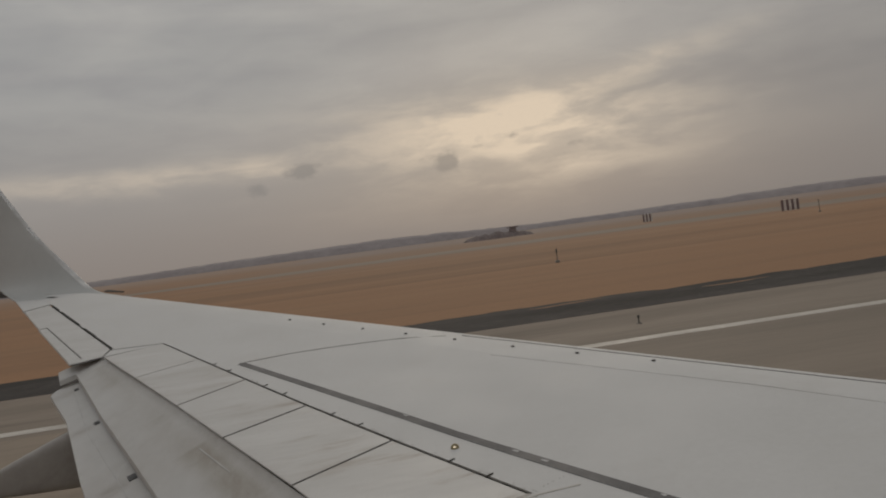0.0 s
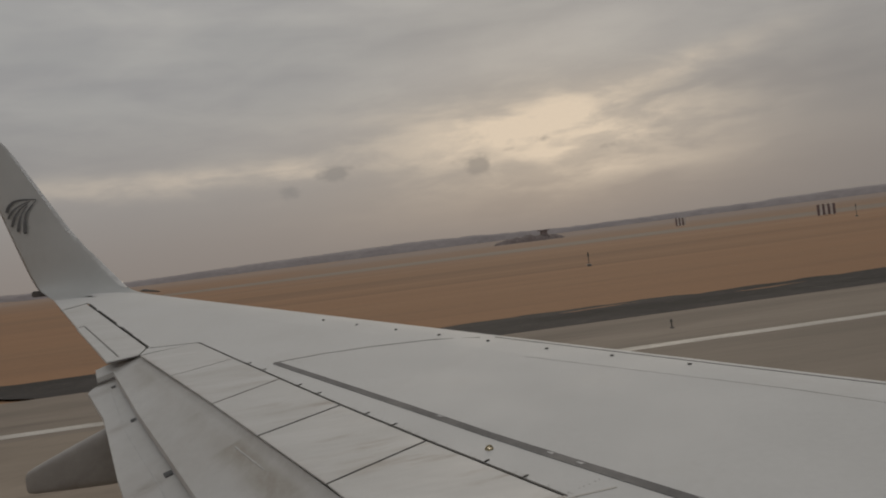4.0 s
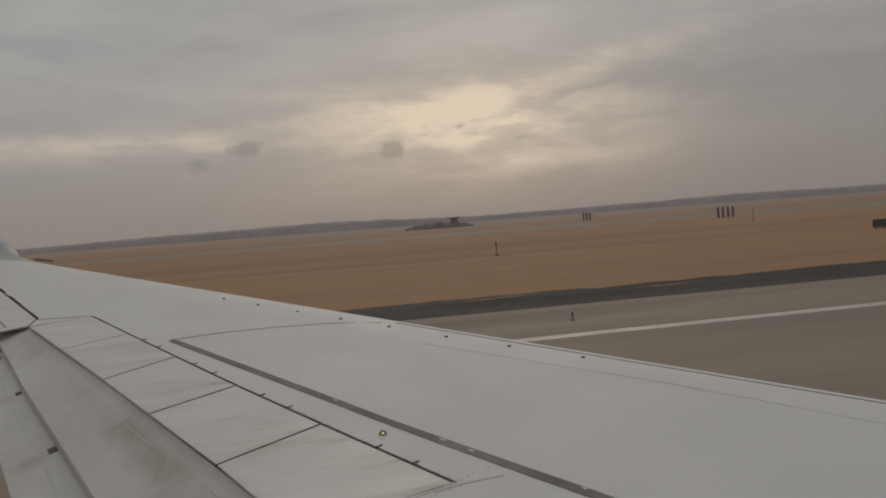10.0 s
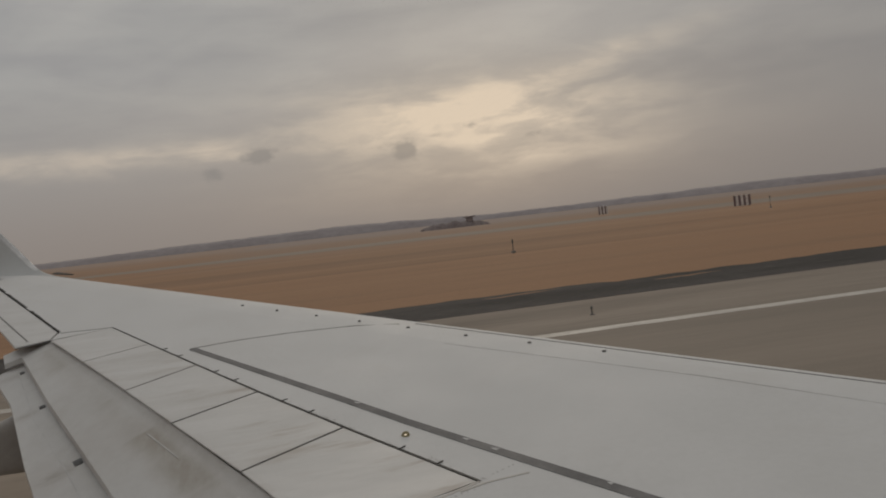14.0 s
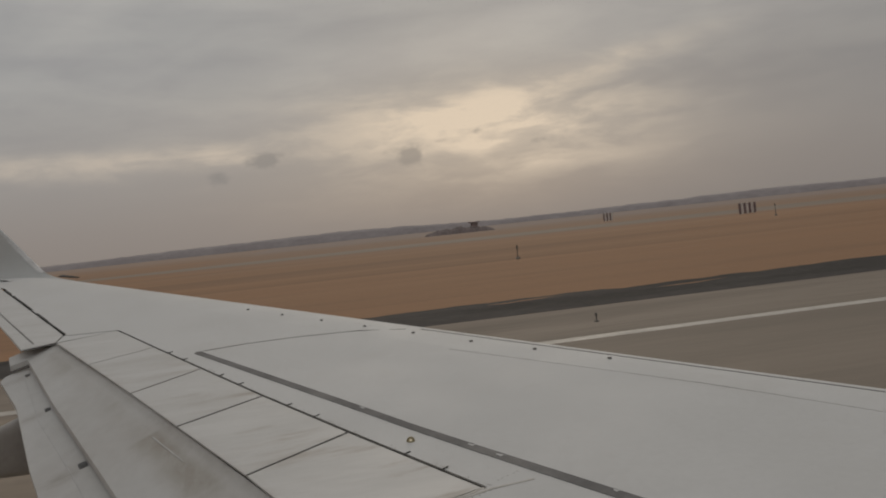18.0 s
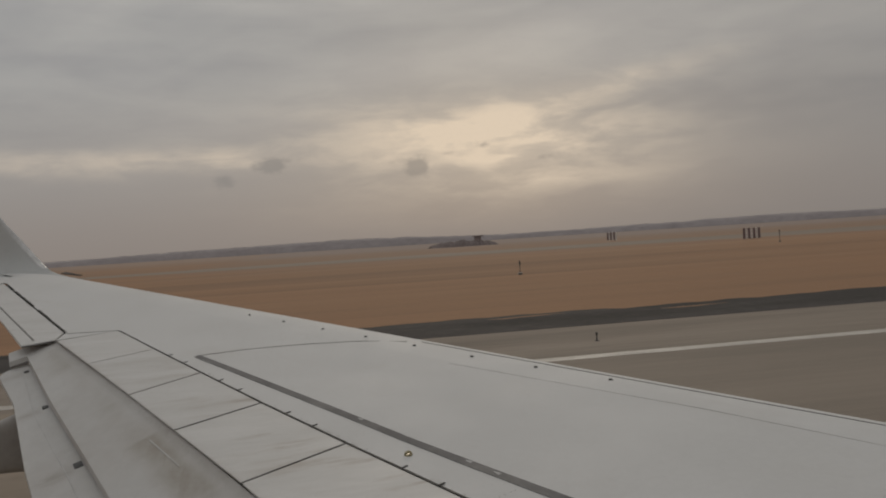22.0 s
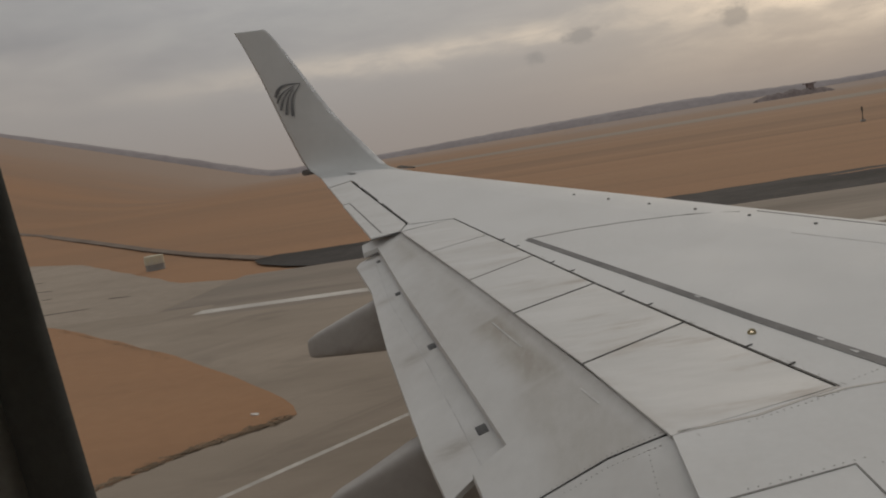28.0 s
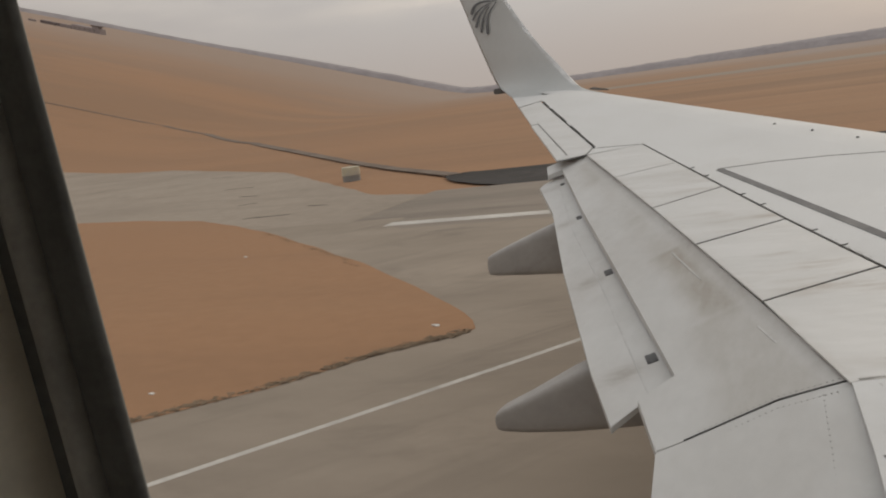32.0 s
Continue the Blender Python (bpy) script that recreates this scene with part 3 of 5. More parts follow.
def sand_drifts():
    """Thin tongues of sand blown over the shoulder's outer half."""
    rnd = random.Random(31)
    for x in (-4.0, 9.0, 17.0, 33.0, 47.0, 68.0):
        ln, y = rnd.uniform(3.0, 9.0), rnd.uniform(39.4, 41.0)
        pts = [(x + ln * f, y + rnd.uniform(-0.25, 0.25) + 0.6 * f) for f in (0.0, 0.2, 0.45, 0.7, 1.0)]
        w = rnd.uniform(0.2, 0.45)
        tagged(part("sand_drift", ribbon(pts, w, lambda x, y: rise(x, y) - 0.008, 0.004, 0.3, 0.7, [0.04, w * 0.7, w, w * 0.6, 0.04]), SAND), "thin tongue of orange sand blown over the dark shoulder", "sand", kind="structure")


sand_drifts()
strip("runway_line", 25.5, 26.25, LINE, 0.010, "worn white painted line along the runway edge", "road marking", x0=-13.0)


def between(name, low, high, mat, lift, label, category, kind="structure", edge=0.3, step=0.5):
    """A sheet between two outlines given as (x, y) from the front to the back."""
    def at(line, x):
        for p, q in zip(line, line[1:]):
            if q[0] <= x <= p[0]:
                return p[1] + (q[1] - p[1]) * (x - p[0]) / (q[0] - p[0])
        return line[-1][1]
    x, xs = low[0][0], []
    while x > low[-1][0]:
        xs.append(x)
        x -= step if x > -20 else 0.5 if x > -40 else 4.0
    xs.append(low[-1][0])
    verts, faces, n = [], [], 7
    for x in xs:
        a = at(low, x) + edge * noise.noise((x * 0.9, 3.0, 1.0)) * min(1, (low[0][0] - x) / 2)
        b = at(high, x) + edge * noise.noise((x * 0.7, 8.0, 1.0)) * min(1, (low[0][0] - x) / 2)
        for j in range(n):
            y = a + (b - a) * j / (n - 1)
            verts.append((x, y, rise(x, y) + lift))
    for i in range(len(xs) - 1):
        for j in range(n - 1):
            o = i * n + j
            faces.append((o, o + 1, o + n + 1, o + n))
    return tagged(part(name, mesh_from(verts, faces, name), mat), label, category, kind=kind)


between("apron", [(3.0, -12.0), (-260.0, -12.0)], [(3.0, 24.8), (-12.4, 24.8), (-13.0, 27.2), (-260.0, 27.2)], APRON, 0.009,
        "pale brownish concrete apron behind the wing", "apron", edge=0.05)
# behind the aircraft a taxiway branches off round an island of sand
between("taxiway", [(-15.0, 27.0), (-260.0, 27.0)], [(-15.0, 33.6), (-18.2, 35.2), (-35.6, 55.7), (-65.0, 79.0), (-86.0, 88.5), (-130.0, 95.0), (-260.0, 100.0)],
        TAXI, 0.006, "brownish grey concrete taxiway curving away from the runway", "taxiway")
between("sand_island", [(-5.35, 13.30), (-5.42, 12.98), (-5.9, 12.55), (-6.6, 11.8), (-7.5, 10.45), (-9.3, 8.55), (-14.0, 4.0), (-60.0, 2.0), (-150.0, 2.0)],
        [(-5.35, 13.32), (-5.6, 13.85), (-5.95, 14.35), (-6.4, 14.9), (-7.8, 16.5), (-10.5, 19.4), (-13.8, 22.5), (-17.7, 26.1), (-21.0, 28.7), (-24.2, 31.0), (-29.4, 33.2), (-40.8, 36.3), (-60.0, 37.5), (-150.0, 40.0)],
        SAND, 0.014, "island of orange sand between the paved strips", "sand", edge=0.12, step=0.12)
taxiway = bpy.data.objects["taxiway"]
for k, (x, y, dx, dy) in enumerate(((-29.0, 40.5, 1.6, -0.5), (-21.9, 30.6, 2.2, 0.2), (-20.4, 33.2, 1.2, -0.3), (-34.0, 46.0, 2.5, -0.4), (-26.0, 36.0, 1.0, 0.3), (-44.0, 58.0, 3.0, -0.8))):
    crack = [(x + dx * f, y + dy * f + 0.10 * noise.noise((k, f * 6, 1.0))) for f in (0.0, 0.25, 0.5, 0.75, 1.0)]
    part("crack", ribbon(crack, 0.12, lambda x, y: rise(x, y) + 0.006, 0.006, 0.2, 0.9, [0.03, 0.14, 0.10, 0.16, 0.03]), CRACK, taxiway, "dark patched crack")
tagged(part("taxi_line", ribbon([(-2.9, 13.4), (-4.1, 11.6), (-5.4, 9.7), (-7.0, 7.4), (-9.5, 3.6), (-14.0, -3.0)], 0.115, lambda x, y: rise(x, y) + 0.004, 0.006, 0.5, 0.15), LINE),
       "thin worn white line painted across the pavement", "road marking", kind="structure")
tagged(part("service_road", ribbon([(-16.6, 41.0), (-23.4, 48.6), (-33.6, 61.2), (-52.8, 86.1), (-98.8, 145.3), (-139.1, 185.6), (-161.2, 196.0), (-186.4, 190.6), (-210.6, 183.3), (-260.0, 168.0)], 1.0, lambda x, y: rise(x, y) - 0.04, 0.06, 3.0, 0.1, [0.8, 0.7, 0.8, 1.1, 1.7, 2.2, 2.0, 1.6, 1.5, 1.5]), ROAD),
       "narrow dark service road across the sand", "road", kind="structure")


def build_far_taxiway():
    """A paved strip that leaves the runway far ahead, bends round the sand and runs on parallel, far off."""
    near = [(48.0, 41.9), (56.0, 52.0), (72.0, 70.0), (110.0, 98.0), (148.0, 130.0), (160.0, 172.0), (140.0, 208.0), (80.0, 228.0), (20.0, 236.0), (-30.0, 243.0), (-62.0, 252.0)]
    far = [(420.0, 41.9), (415.0, 80.0), (400.0, 140.0), (375.0, 195.0), (335.0, 240.0), (280.0, 272.0), (215.0, 290.0), (130.0, 296.0), (20.0, 296.0), (-30.0, 292.0), (-62.0, 284.0)]
    verts, faces = [], []
    for (ax, ay), (bx, by) in zip(near, far):
        for j in range(7):
            f = j / 6
            verts.append((ax + (bx - ax) * f, ay + (by - ay) * f, -0.088))
    for i in range(len(near) - 1):
        for j in range(6):
            o = i * 7 + j
            faces.append((o, o + 1, o + 8, o + 7))
    tagged(part("taxiway_far", mesh_from(verts, faces, "taxiway_far"), FARTAXI), "pale grey concrete taxiway running far off across the sand", "taxiway", kind="structure")


build_far_taxiway()


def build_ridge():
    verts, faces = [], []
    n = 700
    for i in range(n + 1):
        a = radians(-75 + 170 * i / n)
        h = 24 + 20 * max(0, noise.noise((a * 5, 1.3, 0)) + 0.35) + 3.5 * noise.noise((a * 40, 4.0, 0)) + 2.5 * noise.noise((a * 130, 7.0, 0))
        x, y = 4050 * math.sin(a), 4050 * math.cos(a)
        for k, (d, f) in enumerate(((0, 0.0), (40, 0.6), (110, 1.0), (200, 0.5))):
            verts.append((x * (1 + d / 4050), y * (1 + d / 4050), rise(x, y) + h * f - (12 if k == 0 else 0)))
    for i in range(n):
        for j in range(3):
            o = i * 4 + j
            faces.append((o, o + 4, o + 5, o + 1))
    tagged(part("backdrop", mesh_from(verts, faces, "ridge", True), RIDGE), "low ridge along the skyline, its mauve grey lightened as haze", "hills", kind="structure")


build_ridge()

# ---- the wing ----
SLOPE, ROOT = 0.129, 1.70


def lead(y):
    return -3.57 + (15.16 - y) * 0.7636


def wing_top(x, y):
    c = max(lead(y) - x, 0.0)
    return ROOT + SLOPE * y - (0.09 * (1 - c / 0.9) ** 2 if c < 0.9 else 0.0)


def flap_top(x, y):
    back = -0.9127 * (x + 2.31) - 0.4087 * (y - 9.66)
    return 0.2012 * x + 0.218 * y + 1.221 + 0.056 * min(1.0, max(0.0, 1.0 - back / 0.8))


def aft_top(x, y):
    return 0.2012 * x + 0.218 * y + 1.161


wing = empty("aircraft_wing", (0, 0, 0))
tagged(wing, "light grey painted airliner wing with extended flaps and upturned tip", "aircraft wing")

HINGE = [(-1.76, 9.94), (-1.27, 8.94), (-0.76, 7.91), (-0.24, 6.87), (0.31, 5.81), (0.93, 4.65)]
TRAIL = [(-2.31, 9.66), (-1.80, 8.56), (-1.27, 7.41), (-0.82, 6.41), (-0.33, 5.32), (0.09, 4.30)]
AIL = [(-3.99, 13.97), (-2.31, 10.05)]


def build_skin():
    ys = [0.36 + (15.0 - 0.36) * i / 60 for i in range(61)]
    prof = [(0.90, 0.0), (0.6, -0.010), (0.4, -0.028), (0.22, -0.051), (0.1, -0.071), (0.03, -0.085), (0.0, -0.105),
            (0.0, -0.135), (0.04, -0.175), (0.14, -0.215), (0.4, -0.27), (0.9, -0.33)]
    verts, faces = [], []
    for y in ys:
        t = 1.0 - 0.55 * max(0, (y - 9) / 6)
        for c, dz in prof:
            verts.append((lead(y) - c, y, ROOT + SLOPE * y + (dz if dz > -0.09 else -0.09 + (dz + 0.09) * t)))
    n = len(prof)
    for i in range(len(ys) - 1):
        for j in range(n - 1):
            o = i * n + j
            faces.append((o, o + 1, o + n + 1, o + n))
    bm = bmesh.new()
    me = mesh_from(verts, faces)
    bm.from_mesh(me)
    bpy.data.meshes.remove(me)
    bmesh.ops.recalc_face_normals(bm, faces=bm.faces)
    for f in bm.faces:
        f.smooth = True
    part("leading_edge", bm, WHITE, wing, "smooth pale rounded leading edge")
    front = [(lead(y) - 0.9, y) for y in (0.36, 4.0, 8.0, 12.0, 14.6)]
    back = [(-4.72, 14.75), (-4.27, 13.62), (-3.99, 13.97), (-2.31, 10.05), (-2.325, 9.70), HINGE[0], *HINGE[1:], (0.09, 4.33), (0.15, 3.73), (0.20, 3.0), (0.34, 0.36)]
    flat = lambda x, y: ROOT + SLOPE * y
    part("wing_skin", slab(front + back, flat, 0.012), WHITE, wing, "pale grey upper wing skin")
    low = [(lead(y) - 0.9, y) for y in (0.36, 8.0, 14.6)] + [(-4.6, 14.6), (-2.2, 9.7), (0.2, 4.3), (0.34, 0.36)]
    part("lower_skin", slab(low, lambda x, y: ROOT + SLOPE * y - 0.30 + 0.012 * y, 0.03), FAIRING, wing)
    # recess plates: the shade inside is put into their near-black colour
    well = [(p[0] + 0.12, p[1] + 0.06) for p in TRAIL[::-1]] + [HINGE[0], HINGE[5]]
    part("flap_well", slab(well, lambda x, y: flat(x, y) - 0.010, 0.075), DARK, wing, "recess under the spoilers with its shade painted near-black")
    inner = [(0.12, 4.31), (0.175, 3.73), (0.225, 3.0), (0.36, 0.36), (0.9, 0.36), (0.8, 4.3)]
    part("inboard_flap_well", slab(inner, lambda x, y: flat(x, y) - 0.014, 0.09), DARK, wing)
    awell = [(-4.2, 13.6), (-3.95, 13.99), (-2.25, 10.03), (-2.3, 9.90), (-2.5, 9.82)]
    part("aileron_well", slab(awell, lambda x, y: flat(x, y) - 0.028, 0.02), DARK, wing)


build_skin()


def build_spoilers():
    for i in range(5):
        a, b, c, d = HINGE[i], HINGE[i + 1], TRAIL[i + 1], TRAIL[i]
        mid = lambda p, q, f: (p[0] + (q[0] - p[0]) * f, p[1] + (q[1] - p[1]) * f)
        ln = math.dist(a, b)
        f0, f1 = (0.012 if i != 1 else 0.003) / ln, 1 - (0.012 if i != 0 else 0.003) / ln
        poly = [mid(mid(a, b, f0), mid(d, c, f0), 0.022), mid(mid(a, b, f1), mid(d, c, f1), 0.022), mid(d, c, f1), mid(d, c, f0)]
        part("spoiler", slab(poly, lambda x, y: ROOT + SLOPE * y + 0.002, 0.010), SPOILER, wing, "pale grey spoiler panel with sooty streaks")
        # short hinge fittings along the front edge
        if i:
            for f in ((0.3, 0.62) if i < 4 else (0.45, 0.72)):
                p = mid(a, b, f)
                part("spoiler_hinge", ribbon([(p[0] - 0.01, p[1] - 0.01), (p[0] + 0.04, p[1] + 0.024)], 0.008, wing_top, 0.006), DARK, wing)
    for i in range(1, 5):
        part("spoiler_gap", ribbon([HINGE[i], TRAIL[i]], 0.014 if i > 1 else 0.007, lambda x, y: ROOT + SLOPE * y, 0.004), DARK if i > 2 else SEAM, wing)
    # grime line along the hinge and the trailing edge
    part("hinge_seam", ribbon(HINGE, 0.015, wing_top, 0.003), DARK, wing)
    part("panel_seam", ribbon([HINGE[0], (-2.31, 9.99)], 0.012, wing_top, 0.003), SEAM, wing)
    part("panel_seam", ribbon([(0.93, 4.65), (0.5, 4.43), (0.12, 4.34)], 0.020, wing_top, 0.002, 0.06, 0.8), FILM2, wing)


build_spoilers()


def build_aileron():
    poly = [(-4.25, 13.58), (-3.56, 11.86), (-2.63, 9.56), (-2.35, 9.73), (-2.335, 10.05), (-4.01, 13.94)]
    ail = part("aileron", slab(poly, lambda x, y: ROOT + SLOPE * y - 0.002, 0.02), PANEL, wing, "pale grey aileron")
    tab = [(-3.50, 11.93), (-2.56, 9.74), (-2.63, 9.57), (-3.57, 11.85)]
    part("trim_tab", slab(inset(tab, 0.008), lambda x, y: ROOT + SLOPE * y + 0.001, 0.02, 0.002), PANEL, ail)
    part("tab_seam", ribbon([(-3.56, 11.88), (-3.50, 11.95), (-2.56, 9.76)], 0.016, lambda x, y: ROOT + SLOPE * y, 0.003), SEAM, ail)
    for f0, f1 in ((0.02, 0.18), (0.22, 0.55), (0.62, 0.78)):
        a, b = AIL
        part("aileron_gap", ribbon([(a[0] + (b[0] - a[0]) * f, a[1] + (b[1] - a[1]) * f) for f in (f0, f1)], 0.022, wing_top, 0.004), DARK, wing)
    part("aileron_gap", ribbon([(-2.70, 10.95), (-2.31, 10.05)], 0.016, wing_top, 0.004), DARK, wing)
    part("aileron_gap", ribbon([(-4.25, 13.60), (-3.99, 13.97)], 0.016, wing_top, 0.004), SEAM, wing)
    part("end_rib", ribbon([(-2.31, 9.72), (-2.62, 9.52)], 0.015, lambda x, y: ROOT + SLOPE * y - 0.01, 0.003), DARK, wing)


build_aileron()


def build_flaps():
    main = [(-2.34, 9.86), (-2.40, 10.0), (-2.85, 9.91), (-2.75, 9.57), (-2.58, 9.58), (-2.00, 7.99), (-1.43, 6.52), (-0.77, 4.80),
            (-0.96, 4.65), (-0.79, 4.15), (-0.64, 4.20), (-0.23, 4.35), (0.07, 4.375), (0.078, 4.40)]
    part("flap", slab(main, flap_top, 0.05, 0.006, 1), GRIMY_SHADED, wing, "dirty light grey extended outboard flap, shade painted along its front")
    aft = [(-2.52, 9.62), (-2.70, 9.64), (-2.80, 9.57), (-2.82, 9.45), (-2.42, 8.46), (-1.93, 6.89), (-1.33, 5.15), (-1.09, 4.53), (-0.95, 4.72),
           (-0.72, 4.85), (-1.34, 6.52), (-1.92, 7.99)]
    part("aft_flap", slab(aft, aft_top, 0.035, 0.004, 1), SMUDGED, wing, "narrow aft flap segment")
    inboard = [(0.07, 4.366), (-0.23, 4.341), (-0.64, 4.191), (-0.79, 4.141), (-0.76, 3.80), (-0.68, 3.0), (-0.50, 0.5), (0.45, 0.5), (0.28, 3.0), (0.22, 4.3)]
    inb = part("inboard_flap", slab(inboard, flap_top, 0.05, 0.005, 1), FLAP, wing, "light grey inboard flap with rivet rows")
    part("flap_seam", ribbon([(-0.66, 4.19), (-0.23, 4.345), (0.08, 4.37)], 0.009, flap_top, 0.004, 0.1), DARK, wing)
    part("aft_flap_seam", ribbon([(-2.60, 9.45), (-2.10, 7.9), (-1.55, 6.5), (-0.93, 4.80)], 0.006, aft_top, 0.002), FAINT, wing)
    # dark roller fittings between the two segments
    for x, y, s in ((-2.555, 9.36, 0.040), (-2.09, 8.11, 0.045), (-1.53, 6.64, 0.057), (-0.99, 5.18, 0.062)):
        bm = bmesh.new()
        z = aft_top(x, y)
        box(bm, x - s * 0.15, y - s * 0.85, z - 0.02, x + s * 0.85, y + s * 0.8, z + 0.006, 0.002)
        for v in bm.verts:
            dx, dy = v.co.x - x - 0.36 * (v.co.y - y), v.co.y - y + 0.30 * (v.co.x - x)
            v.co = (x + dx, y + dy, v.co.z + 0.2012 * dx + 0.218 * dy)
        part("flap_roller", bm, ROLLER, wing, "small dark roller fitting")
    # pale rub marks along the flap
    for pts in ([(-0.99, 6.43), (-0.74, 5.87)], [(-0.35, 5.08), (-0.25, 4.86)]):
        part("rub_mark", ribbon(pts, 0.010, flap_top, 0.002, 0.05, 0.6), CHIP, wing, "pale rubbed streak")
    for p, q, n in (((-0.46, 4.16), (-0.50, 2.9), 30), ((-0.03, 4.30), (0.05, 3.0), 30), ((0.04, 4.40), (-0.23, 4.375), 10), ((-0.23, 4.375), (-0.62, 4.225), 14), ((0.03, 4.30), (-0.23, 4.28), 10), ((-0.23, 4.28), (-0.60, 4.14), 14)):
        for i in range(n):
            x, y = p[0] + (q[0] - p[0]) * i / n, p[1] + (q[1] - p[1]) * i / n
            bm = bmesh.new()
            tube(bm, (x, y, flap_top(x, y) - 0.002), (x, y, flap_top(x, y) + 0.0015), 0.0042, 0.004, 6)
            part("rivet", bm, RIVET, inb)


build_flaps()


def build_fairing(rows):
    """A canoe-shaped housing: rows of x, y, top, bottom, half width."""
    rings = []
    for x, y, top, bot, w in rows:
        m = (top + bot) / 2
        h = (top - bot) / 2
        rings.append([(x, y + w * math.copysign(abs(math.cos(a)) ** 0.32, math.cos(a)), m + h * math.copysign(abs(math.sin(a)) ** 0.42, math.sin(a)))
                      for a in (2 * math.pi * i / 32 for i in range(32))])
    return part("flap_track_fairing", loft(rings), FAIRING, wing, "grey canoe-shaped flap track fairing")


build_fairing([(-1.0, 8.85, 2.47, 2.08, 0.10), (-1.6, 8.75, 2.47, 1.95, 0.17), (-2.2, 8.66, 2.46, 1.90, 0.18), (-2.45, 8.61, 2.41, 1.905, 0.17), (-2.8, 8.55, 2.275, 1.92, 0.14), (-3.07, 8.5, 2.165, 1.935, 0.10), (-3.13, 8.49, 2.13, 1.95, 0.085), (-3.145, 8.49, 2.10, 1.975, 0.065)])
build_fairing([(-0.3, 5.95, 1.98, 1.62, 0.10), (-0.9, 5.85, 2.0, 1.48, 0.17), (-1.3, 5.78, 1.97, 1.465, 0.18), (-1.6, 5.73, 1.86, 1.45, 0.16), (-1.92, 5.67, 1.70, 1.45, 0.12), (-2.09, 5.64, 1.625, 1.46, 0.095), (-2.135, 5.63, 1.595, 1.475, 0.08), (-2.15, 5.63, 1.57, 1.50, 0.06)])

SECTIONS = [((-3.14, 14.6, 3.5), (-4.72, 14.75, 3.6), 0.1), ((-3.4, 14.88, 3.55), (-4.9, 15.1, 3.65), 0.09), ((-3.66, 15.1, 3.66), (-5.06, 15.4, 3.71), 0.085),
            ((-3.9, 15.28, 3.9), (-5.24, 15.66, 3.8), 0.08), ((-4.133, 15.42, 4.16), (-5.383, 15.78, 4.04), 0.075), ((-4.407, 15.55, 4.47), (-5.527, 15.83, 4.42), 0.07),
            ((-4.7, 15.68, 4.88), (-5.68, 15.88, 4.86), 0.06), ((-5.02, 15.8, 5.4), (-5.885, 15.92, 5.5), 0.05), ((-5.44, 15.92, 6.08), (-6.13, 15.97, 6.14), 0.035),
            ((-5.64, 15.96, 6.36), (-6.25, 15.98, 6.41), 0.02), ((-5.72, 15.97, 6.39), (-6.24, 15.98, 6.42), 0.008)]



def smoothed(rows, n):
    """The same sections with n steps between each two, on a smooth curve."""
    flat = [(*a, *b, t) for a, b, t in rows]
    out = []
    for i in range(len(flat) - 1):
        p0, p1, p2, p3 = flat[max(i - 1, 0)], flat[i], flat[i + 1], flat[min(i + 2, len(flat) - 1)]
        for j in range(n):
            f = j / n
            v = [0.5 * (2 * b + (c - a) * f + (2 * a - 5 * b + 4 * c - d) * f * f + (3 * b - a - 3 * c + d) * f ** 3) for a, b, c, d in zip(p0, p1, p2, p3)]
            out.append((tuple(v[:3]), tuple(v[3:6]), v[6]))
    return out + [rows[-1]]


STEPS = 4
SECTIONS = smoothed(SECTIONS, STEPS)


def winglet_frame(i):
    le, te, t = SECTIONS[i]
    le, te = Vector(le), Vector(te)
    a, b = SECTIONS[max(i - 1, 0)], SECTIONS[min(i + 1, len(SECTIONS) - 1)]
    up = (Vector(b[0]) + Vector(b[1]) - Vector(a[0]) - Vector(a[1])).normalized()
    nrm = (te - le).cross(up).normalized()
    if nrm.y > 0 if i > 3 * STEPS else nrm.z < 0:
        nrm = -nrm
    return le, te, t, nrm


